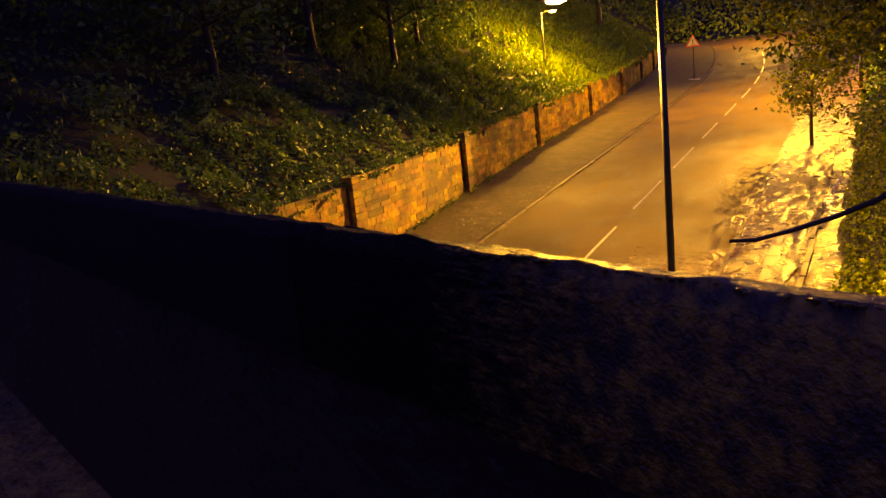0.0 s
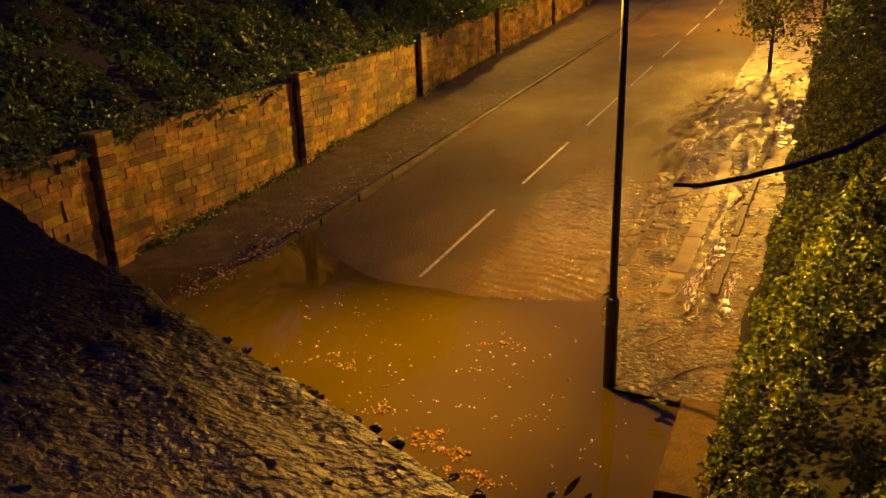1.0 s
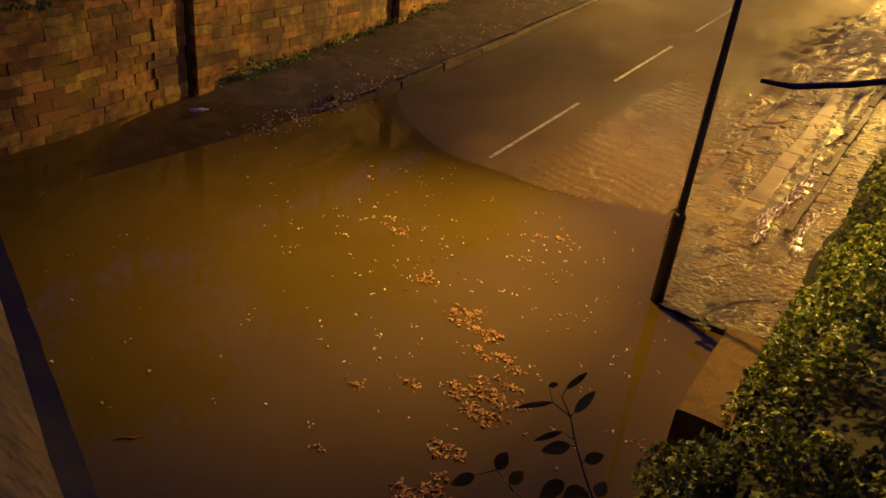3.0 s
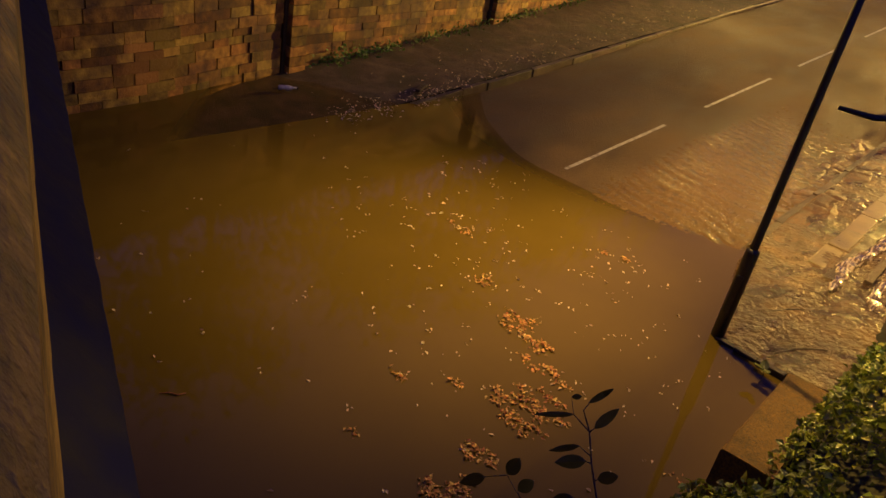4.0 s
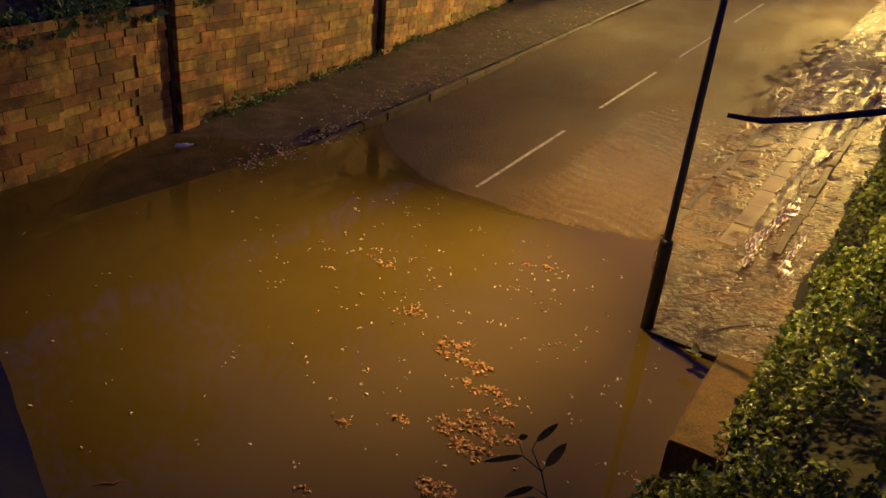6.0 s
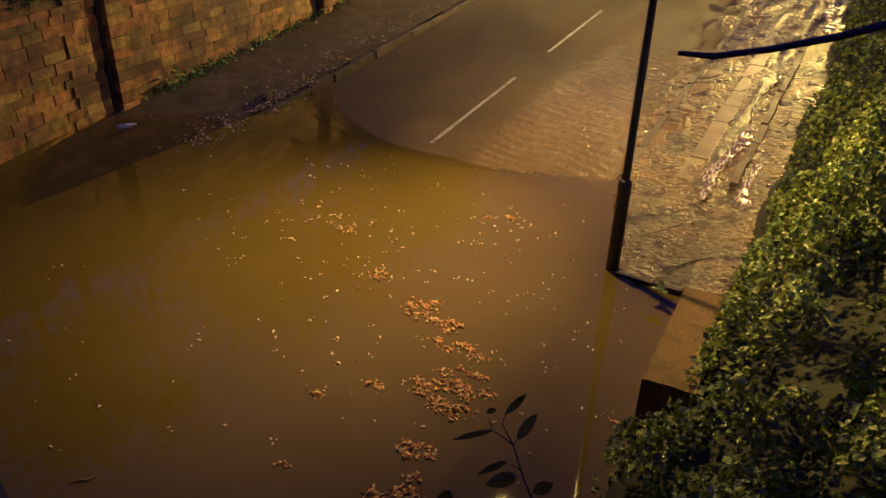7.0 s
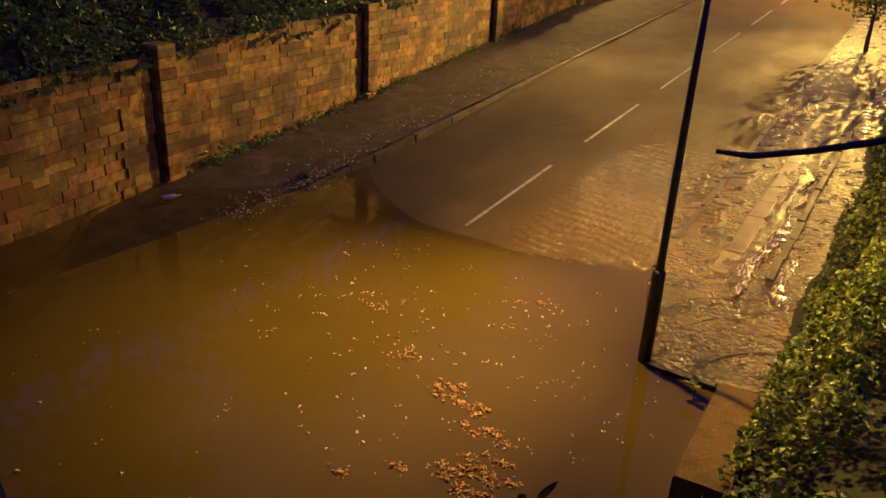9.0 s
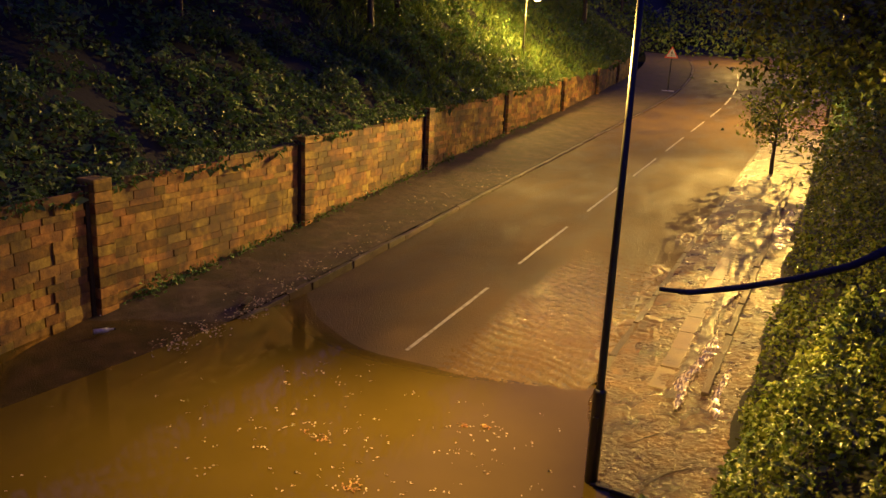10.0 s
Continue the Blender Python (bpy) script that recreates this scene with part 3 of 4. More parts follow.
def hedge_top(x, y):
    """Upper surface of the hedge beside the footway."""
    d = max(x - bend(y) - hedge_foot(y), 0.0)
    base = max(right_z(6.1, max(y, 10.2)), 0.1)
    crest = 2.3 * math.exp(-((y - 8.8) / 3.4) ** 2) + (1.3 if y > 9.5 else 0.4 + 0.9 * math.exp(-((y - 9.5) / 3.5) ** 2)) + 0.5 * wav(0, y, 0.4, 8)
    return base + crest * (1 - math.exp(-d / (0.8 if y < 11 else 1.5))) + 0.35 * min(d, 0.9) - (0.55 * max(0.0, d - 1.1) if y < 12 else -0.35 * max(0.0, d - 0.9))


def hedge_cover(n, y0, y1, wide, size, material, name, skip=-0.03):
    y = rng.uniform(y0, y1, n)
    d = rng.uniform(0, 1, n) * wide
    x = d + np.array([bend(v) + hedge_foot(v) for v in y])
    ok = clumpy(x, y, 1.9, 12.0) + 0.5 * clumpy(x, y, 5.0, 13.0) > skip + 0.02 - 0.3 * rng.uniform(0, 1, n)
    x, y, n = x[ok], y[ok], int(ok.sum())
    z = np.array([hedge_top(a, b) for a, b in zip(x, y)])
    lump = 0.95 * clumpy(x, y, 1.1, 5.0) + 0.65 * clumpy(x, y, 2.7, 7.0)
    z = z + lump - 0.4 * rng.uniform(0, 1, n) ** 1.5
    floor = np.array([max(right_z(min(a, 6.2), max(b, 10.2)), 0.06) for a, b in zip(x, y)])
    z = np.maximum(z, floor + rng.uniform(0.02, 0.35, n))
    nrm = np.tile([-0.5, 0.1, 0.8], (n, 1))
    return leaf_cloud(name, np.stack([x, y, z], 1), nrm, size, material, rng, jitter=0.7, narrow=0.75)


tagged(hedge_cover(66000, 2.6, 13.0, 3.4, 0.088, LEAF, "ivy_hedge"), "dense wet ivy hedge with glossy leaves", "hedge", kind="stuff")
tagged(hedge_cover(34000, 12.0, 34.0, 3.2, 0.11, LEAF, "bramble_hedge"), "bright green hedge overhanging the footway", "hedge", kind="stuff")
tagged(hedge_cover(9000, 33.0, 90.0, 4.0, 0.28, LEAF_FAR, "far_hedge"), "far hedge along the hill", "hedge", kind="stuff")


def tree(name, foot, height, crown, count, size, label, material=LEAF, lean=(0, 0), low=0.3):
    """Tapered trunk, limbs, and a crown of leaf clumps hung about the limb ends."""
    ob = tagged(thing(name, foot), label, "tree", "trees by the road")
    h = height
    bm = bmesh.new()
    trunk = [Vector((lean[0] * (k / 6) ** 1.5, lean[1] * (k / 6) ** 1.5, h * 0.8 * k / 6 - (0.2 if k == 0 else 0))) + Vector((rng.normal(0, 0.03), rng.normal(0, 0.03), 0)) * h * 0.1 for k in range(7)]
    r = 0.022 * h
    add_tube(bm, trunk, [r * (1 - 0.8 * k / 6) for k in range(7)], 9)
    ends = [trunk[-1], trunk[-2]]
    for k in range(16):
        a, f = rng.uniform(0, math.tau), rng.uniform(low, 1.0)
        i = min(5, int(f * 6))
        p = trunk[i]
        reach = Vector((math.cos(a) * crown[0], math.sin(a) * crown[1], crown[2] * rng.uniform(0.1, 0.7))) * rng.uniform(0.55, 1.0)
        q = p + reach * 0.5 + Vector((0, 0, 0.1 * h * rng.uniform(0, 1)))
        e = p + reach
        add_tube(bm, [p, q, e], [r * 0.35, r * 0.2, r * 0.06], 6)
        ends += [q, e, e + Vector(rng.normal(0, 0.35, 3)) * crown[0] * 0.5]
    part("trunk", bm, BARK, ob, "dark wet trunk and limbs")
    pts = []
    for e in ends:
        c = count // len(ends)
        pts.append(np.array(e) + rng.normal(0, 1, (c, 3)) * np.array(crown) * 0.2)
    pts = np.concatenate(pts)
    crown_ob = leaf_cloud("crown", pts, np.tile([0.0, 0.0, 1.0], (len(pts), 1)), size, material, rng, jitter=0.9)
    crown_ob.parent = ob
    return ob


tree("tree", (9.2, 14.5, bank_z(9.2, 14.5)), 7.6, (2.3, 2.4, 1.5), 17000, 0.13, "broad leafy tree leaning dark over the hedge", LEAF, (-2.5, 0.2), 0.68)
tree("tree", (8.9, 20.0, bank_z(8.9, 20.0)), 7.5, (2.1, 4.0, 2.6), 9000, 0.14, "leafy roadside tree dark against the lamp light")
tree("tree", (9.4, 27.0, bank_z(9.4, 27.0)), 8.0, (2.3, 4.2, 2.6), 6000, 0.16, "leafy roadside tree overhanging the footway")
tree("tree", (9.9, 38.0, bank_z(9.9, 38.0)), 9.0, (2.8, 4.2, 3.0), 6000, 0.2, "tall roadside tree up the hill")
tree("sapling", (4.9, 33.4, right_z(4.9, 33.4)), 3.9, (1.4, 1.3, 0.95), 1700, 0.17, "thin sapling growing through the footway")
# (-15.5, 39) and (-12.5, 31) are added to block sky reflected in the flood
for x, y, h in ((-13.5, 12, 8), (-13, 20, 8), (-14, 27, 9), (-13.5, 35, 8), (-15.5, 39, 10), (-12.5, 31, 8), (-17, 16, 10), (-18, 28, 11), (-16, 42, 11), (-19, 56, 12), (-15, 70, 11), (-22, 88, 12), (2, 104, 12), (-8, 112, 12), (-22, 108, 12), (10, 60, 10), (12, 80, 11)):
    tree("tree", (x, y, bank_z(x, y) - 0.2), h, (3.6, 3.6, 3.2), 3000, 0.3, "dark tree on top of the bank at night", LEAF_FAR)

# ---- stone retaining wall ----
wall = tagged(thing("wall_left"), "weathered sandstone retaining wall with piers", "wall", kind="structure")


def wall_frame(y):
    """Place and heading of the wall face at y."""
    a, b = Vector((wall_x(y - 0.01), y - 0.01, 0)), Vector((wall_x(y + 0.01), y + 0.01, 0))
    d = (b - a).normalized()
    return (a + b) / 2, d, Vector((d.y, -d.x, 0))


bm = bmesh.new()
prev = None
for y in steps(-8, 95, 0.5):
    p, d, o = wall_frame(y)
    f, bk = p - o * 0.035, p - o * 0.6
    ring = [bm.verts.new((f.x, f.y, -1.2)), bm.verts.new((f.x, f.y, wall_top(y) - 0.05)), bm.verts.new((bk.x, bk.y, wall_top(y) - 0.05)), bm.verts.new((bk.x, bk.y, -1.2))]
    if prev:
        for k in range(4):
            bm.faces.new((prev[k], ring[k], ring[(k + 1) % 4], prev[(k + 1) % 4]))
    prev = ring
part("core", bm, MORTAR, wall)

# unit blocks with worn edges, shared by all stones
UNITS = []
for k in range(8):
    bm = bmesh.new()
    add_box(bm, 0.008, 0.992, 0, 1, 0.015, 0.985, 0.03)
    for v in bm.verts:
        v.co += Vector((wav(v.co.x * 3 + k, v.co.z * 3, 1, 1) * 0.025, wav(v.co.x * 2 + k, v.co.z * 2, 1, 2) * 0.28 if v.co.y > 0.5 else 0, wav(v.co.x * 3 + k, v.co.z * 3, 1, 3) * 0.04))
    bmesh.ops.triangulate(bm, faces=bm.faces)
    me = bpy.data.meshes.new("stone")
    bmesh.ops.recalc_face_normals(bm, faces=bm.faces)
    bm.to_mesh(me)
    bm.free()
    me.materials.append(STONE)
    UNITS.append((me, np.array([v.co for v in me.vertices]), np.array([p.vertices for p in me.polygons])))

COURSE = 0.235
PIERS = [11.45, 19.05, 27.6, 36.6, 45.6, 54.5, 63.5, 72.5, 81.5]
near_made, far_v, far_f, far_n = 0, [], [], 0
srng = random.Random(11)
level, courses = -0.5, []
while level < 8.5:
    courses.append((level, srng.choice((0.14, 0.17, 0.19, 0.21, 0.23, 0.26))))
    level += courses[-1][1]
for z, h in courses:
    y = -3.0 + srng.uniform(0, 0.4)
    while y < 92:
        w = srng.choice((0.34, 0.42, 0.5, 0.62, 0.75, 0.95))
        ym = y + w / 2
        if z + h * 0.6 < left_z(ym) - 0.15 or z + h > wall_top(ym) + 0.1:
            y += w
            continue
        stop = [q for q in PIERS if y < q + 0.25 and y + w > q - 0.36]
        if stop:
            if stop[0] - 0.36 - y < 0.12:
                y = stop[0] + 0.25
                continue
            w = stop[0] - 0.36 - y
        p, d, o = wall_frame(y)
        depth = 0.05 + srng.uniform(-0.009, 0.012)
        m = Matrix(((d.x * w, o.x * depth, 0, p.x - o.x * 0.04), (d.y * w, o.y * depth, 0, p.y - o.y * 0.04), (0, 0, h, z), (0, 0, 0, 1)))
        me, uv, uf = UNITS[srng.randrange(8)]
        if 5.6 < y < 15.8 and near_made < 420:
            ob = new("stone", me)
            ob.parent = wall
            ob.matrix_basis = m
            near_made += 1
        else:
            mm = np.array(m)
            far_v.append(uv @ mm[:3, :3].T + mm[:3, 3])
            far_f.append(uf + far_n)
            far_n += len(uv)
        y += w
me = bpy.data.meshes.new("stonework")
me.from_pydata(np.concatenate(far_v).tolist(), [], np.concatenate(far_f).tolist())
me.materials.append(STONE_FAR)
ob = new("stonework", me)
ob.parent = wall
tagged(ob, kind="stuff")

# piers of stacked stones, each with a flat cap
for y in PIERS:
    p, d, o = wall_frame(y)
    bm = bmesh.new()
    z = left_z(y) - 0.5
    top = wall_top(y) + (0.2 if y < 12 else 0.12)
    k = 0
    while z < top - 0.1:
        h = COURSE if z + COURSE < top - 0.05 else top - 0.08 - z
        g = 0.012 * (k % 2)
        add_box(bm, -0.25 + g, 0.25 - g, -0.3, 0.2 - g, z + 0.006, z + h - 0.006, 0.014)
        z += h
        k += 1
    add_box(bm, -0.25, 0.25, -0.3, 0.2, top - 0.085, top + 0.01, 0.02)
    # a dark strip imitates the shade each pier throws on its near side
    shade_bm = bmesh.new()
    add_box(shade_bm, -0.36, -0.255, -0.3, 0.06, left_z(y) - 0.3, top - 0.12, 0.01)
    strip = part("damp_joint", shade_bm, DARK_STONE, wall, "dark strip put in for the shade beside the pier")
    strip.matrix_basis = Matrix.Translation((p.x, p.y, 0)) @ Matrix.Rotation(math.atan2(d.y, d.x), 4, "Z") @ Matrix.Diagonal((1, -1, 1, 1))
    ob = part("pier", bm, STONE_FAR, wall, "projecting stone pier with a flat cap")
    ob.matrix_basis = Matrix.Translation((p.x, p.y, 0)) @ Matrix.Rotation(math.atan2(d.y, d.x), 4, "Z") @ Matrix.Diagonal((1, -1, 1, 1))

# ---- kerbs ----
for nm, side, y0, y1, lift in (("kerb_left", -4.07, 9.0, 90.0, -0.09), ("kerb_right", 3.83, 13.9, 90.0, -0.005)):
    kerb = tagged(thing(nm), "worn concrete kerb stones along the road", "kerb", kind="structure")
    bm = bmesh.new()
    add_box(bm, -0.07, 0.07, 0.006, 0.908, -0.25, 0.0, 0.015)
    for v in bm.verts:
        v.co += Vector((wav(v.co.y * 5, v.co.z, 1, 1), 0, wav(v.co.y * 5, v.co.x * 9, 1, 2))) * 0.008
    me = bpy.data.meshes.new("kerb_stone")
    bm.to_mesh(me)
    bm.free()
    me.materials.append(KERB)
    y = y0
    while y < y1:
        ob = new("kerb_stone", me)
        ob.parent = kerb
        zz = road_z(y) + 0.13 + lift + srng.uniform(-0.015, 0.012)
        ob.matrix_basis = Matrix.Translation((side + bend(y) + srng.uniform(-0.012, 0.012), y, zz)) @ Matrix.Rotation(math.atan(SLOPE), 4, "X") @ Matrix.Rotation(srng.uniform(-0.012, 0.012), 4, "Z")
        y += 0.915

# ---- things by and in the water ----
bm = bmesh.new()
pts = [(4.74, 10.33, 0.02), (5.05, 10.29, 0.03), (5.4, 10.24, 0.055), (5.82, 10.16, 0.09)]
for (xa, ya, za), (xb, yb, zb) in zip(pts, pts[1:]):
    add_box(bm, xa + 0.01, xb - 0.01, ya - 0.06, ya + 0.05, -0.6, zb, 0.015)
tagged(finish("footway_edging", bm, DARK_STONE), "dark edging where the footway drops into the water", "kerb", kind="structure")

bm = bmesh.new()
quad = []
for j, y in enumerate(steps(7.1, 10.2, 0.1)):
    f = (10.2 - y) / 3.1
    x0, x1 = 5.84 + 0.22 * f, 6.36 + 0.25 * f
    zt = 0.16 + 0.64 * f
    row = [(x0 + 0.01 * wav(y, 0, 5), -0.7), (x0 + 0.012 * wav(y, 1, 5), zt - 0.02), (x0 + 0.03, zt + 0.008 * wav(y, 3, 7)), ((x0 + x1) / 2, zt + 0.02 + 0.01 * wav(y, 2, 7)), (x1, zt + 0.02), (x1, -0.7)]
    quad.append([bm.verts.new((x, y, z)) for x, z in row])
for a, b in zip(quad, quad[1:]):
    for k in range(6):
        bm.faces.new((a[k], b[k], b[(k + 1) % 6], a[(k + 1) % 6]))
bm.faces.new(quad[0])
bm.faces.new(list(reversed(quad[-1])))
tagged(finish("wing_wall", bm, WING), "low sloping wing wall beside the flood", "wall", kind="structure")

def trickle(sx, y0, y1, w, k):
    """A braided film of water that follows the low line of the footway."""
    ys, us = steps(y0, y1, 0.03), list(np.linspace(-1, 1, 22))
    verts = []
    for y in ys:
        mid = sx + 0.1 * math.sin(y * 1.7) + 0.07 * wav(0, y, 1.6, k)
        half = w * max(0.25, 0.7 + 0.9 * wav(1, y, 1.1, k)) * min(1.0, (y - y0) * 3 + 0.2, (y1 - y) * 2 + 0.1)
        for u in us:
            x = mid + u * half * (1 + 0.25 * wav(u, y, 4, k + 1))
            rise = 0.022 + 0.008 * wav(x, y, 4, 3) + 0.004 * wav(x, y * 0.8, 13, 7) + 0.0018 * wav(x, y, 28, 8)
            # the water lies level behind each broken edge, then drops
            q = y + 0.1 * wav(x, y, 3, 17)
            pool = SLOPE * (0.17 - q % 0.34)
            verts.append((x, y, (right_z(mid, y) + pool + rise) * (1 - u ** 4) + (footway_relief(min(x, 6.55), y) - 0.012) * u ** 4))
    w2 = len(us)
    faces = [(j * w2 + i, j * w2 + i + 1, (j + 1) * w2 + i + 1, (j + 1) * w2 + i) for j in range(len(ys) - 1) for i in range(w2 - 1)]
    tagged(mesh_object("stream", verts, faces, STREAM, True), "bright trickle of rain water over broken paving", "water", kind="structure")


trickle(5.45, 12.9, 16.2, 0.24, 1)
trickle(5.5, 15.8, 19.5, 0.06, 5)
trickle(6.08, 12.8, 14.8, 0.17, 2)
trickle(6.05, 22.8, 27.5, 0.2, 3)

CLUSTERS = [(1.96, 8.38, 0.12, 22), (2.74, 8.06, 0.16, 40), (3.06, 8.03, 0.16, 34), (3.41, 7.78, 0.13, 24), (3.57, 7.48, 0.14, 26), (3.92, 6.82, 0.22, 110), (4.17, 6.50, 0.16, 60), (4.16, 5.73, 0.13, 40), (4.29, 5.33, 0.13, 40), (4.35, 4.95, 0.13, 40), (4.39, 4.58, 0.12, 30), (4.34, 4.47, 0.15, 40), (0.51, 9.39, 0.20, 14), (4.09, 7.53, 0.12, 16), (2.52, 11.27, 0.25, 18), (3.07, 6.07, 0.30, 18), (3.20, 4.89, 0.06, 5), (5.78, 7.20, 0.05, 5)]
lp = []
for x, y, s, n in CLUSTERS:
    # each raft is a few ragged clots of leaves that cling together
    n, clots = int(n * 2.4), max(2, n // 7)
    cx, cy = x + rng.normal(0, s, clots), y + rng.normal(0, s * 0.75, clots)
    k = rng.integers(0, clots, n)
    lp.append(np.stack([cx[k] + rng.normal(0, 0.055, n), cy[k] + rng.normal(0, 0.03, n), rng.uniform(0.004, 0.02, n)], 1))
lp = np.concatenate(lp)
ob = leaf_cloud("floating_leaves", lp, np.tile([0, 0, 1.0], (len(lp), 1)), 0.062, DEAD_LEAF, rng, droop=0.0, narrow=0.55, jitter=0.3)
tagged(ob, "rafts of orange-brown dead leaves floating on the flood", "leaves", kind="stuff")
scraps = []
for x, y, s, n in ((1.8, 9.2, 1.7, 80), (0.5, 9.4, 0.6, 18), (2.6, 10.9, 0.5, 22), (-0.6, 11.2, 0.5, 16), (3.2, 6.2, 0.8, 22), (3.0, 8.2, 1.3, 40)):
    scraps.append(np.stack([rng.normal(x, s, n), rng.normal(y, s * 0.8, n), np.full(n, 0.006)], 1))
scraps.append(np.stack([rng.uniform(-4.5, 5.6, 100), rng.uniform(3.5, 12.0, 100), np.full(100, 0.006)], 1))
scraps = np.concatenate(scraps)
scraps = np.repeat(scraps, rng.integers(1, 4, len(scraps)), 0)
scraps[:, :2] += rng.normal(0, 0.035, (len(scraps), 2))
ob = leaf_cloud("floating_scraps", scraps, np.tile([0, 0, 1.0], (len(scraps), 1)), 0.055, PALE_LEAF, rng, droop=0.0, narrow=0.5, jitter=0.3)
tagged(ob, "pale scraps and leaf pieces scattered on the flood", "leaves", kind="stuff")

ob = thing("plank", (-4.42, 13.45, 0.175), 25)
tagged(ob, "short black piece of wood lying by the kerb", "wood")
bm = bmesh.new()
add_box(bm, -0.06, 0.06, -0.3, 0.3, -0.03, 0.03, 0.012)
part("board", bm, DARK_WOOD, ob)

ob = tagged(thing("bottle", (-5.8, 10.64, 0.02), 60), "pale plastic bottle floating by the wall", "bottle")
bm = bmesh.new()
add_tube(bm, [(-0.2, 0, 0), (-0.19, 0, 0), (0.06, 0, 0), (0.13, 0, 0.01), (0.2, 0, 0.01)], [0.04, 0.06, 0.06, 0.025, 0.022], 12)
body = part("body", bm, PALE_PLASTIC, ob, "", True)
bm = bmesh.new()
add_tube(bm, [(0.2, 0, 0.01), (0.235, 0, 0.01)], [0.027, 0.027], 10)
part("cap", bm, DARK_WOOD, ob)

# near twig and sprig
ob = tagged(thing("branch", (6.85, 2.45, 5.34)), "bare black twig reaching out over the footway", "branch")
bm = bmesh.new()
tw = [Vector(p) - Vector((6.85, 2.45, 5.34)) for p in ((6.85, 2.45, 5.34), (6.93, 2.46, 5.342), (7.05, 2.47, 5.375), (7.18, 2.48, 5.42), (7.3, 2.5, 5.47), (7.42, 2.54, 5.55), (7.6, 2.62, 5.66), (7.9, 2.8, 5.75), (8.4, 3.1, 5.5), (8.9, 3.4, 4.2), (9.0, 3.5, 2.0))]
add_tube(bm, tw, [0.006, 0.008, 0.008, 0.009, 0.010, 0.012, 0.015, 0.02, 0.028, 0.035, 0.045], 8)
part("stem", bm, BARK, ob, "", True)

ob = tagged(thing("shrub", (7.05, 2.9, 1.6)), "dark leafy sprig rising beside the parapet", "shrub")
bm = bmesh.new()
A, B = Vector((6.63, 2.0, 4.49)), Vector((6.89, 1.84, 4.26))
o0 = Vector((7.05, 2.9, 1.6))


def in_view(u, v):
    """A place on the sprig's own slanting plane: u along its stem's tip side, v downwards."""
    return A + Vector((0.235, -0.02, 0.02)) * u + Vector((0.05, -0.13, -0.21)) * v


stem = [o0, Vector((7.02, 2.2, 3.2)), in_view(0.93, 1.5), in_view(0.89, 1.23), in_view(0.8, 1.0), in_view(0.64, 0.81), in_view(0.46, 0.56), in_view(0.31, 0.29), in_view(0.15, 0.13), in_view(0.19, 0.02)]
add_tube(bm, [p - o0 for p in stem], [0.014, 0.008, 0.0042, 0.0036, 0.0032, 0.0028, 0.0025, 0.0022, 0.0016, 0.001], 7)
st = part("stem", bm, BARK, ob, "", True)
for path in (((0.91, 1.26), (0.58, 1.31), (0.17, 1.39), (-0.23, 1.36), (-0.51, 1.24)), ((0.17, 1.39), (-0.16, 1.44)), ((-0.51, 1.24), (-0.8, 1.43)), ((-0.23, 1.36), (-0.3, 1.31)),
             ((0.31, 0.29), (0.35, 0.23)), ((0.31, 0.29), (0.05, 0.23), (-0.05, 0.08)), ((0.42, 0.5), (0.25, 0.48)), ((0.46, 0.56), (0.38, 0.58)), ((0.56, 0.7), (0.59, 0.67)), ((0.8, 1.0), (1.21, 0.83)), ((0.8, 1.0), (0.39, 0.98))):
    bm = bmesh.new()
    add_tube(bm, [in_view(*q) - o0 for q in path], list(np.linspace(0.0022, 0.001, len(path))), 6)
    part("twig", bm, BARK, ob, "", True)


def sprig_leaf(at, aim, side, long, wide):
    """One drooping leaf with a midrib fold and a short stalk."""
    bm = bmesh.new()
    at, aim, side = Vector(at), Vector(aim).normalized(), Vector(side).normalized()
    up = aim.cross(side)
    rows = []
    for f, w in ((0, 0.02), (0.08, 0.45), (0.2, 0.8), (0.38, 1.0), (0.58, 0.95), (0.76, 0.7), (0.9, 0.35), (1.0, 0.02)):
        c = at + aim * long * f - up * 0.12 * long * f * f
        rows.append([bm.verts.new(c + side * wide * 0.5 * w + up * 0.1 * wide), bm.verts.new(c), bm.verts.new(c - side * wide * 0.5 * w + up * 0.1 * wide)])
    for a, b in zip(rows, rows[1:]):
        for k in range(2):
            bm.faces.new((a[k], a[k + 1], b[k + 1], b[k]))
    return bm


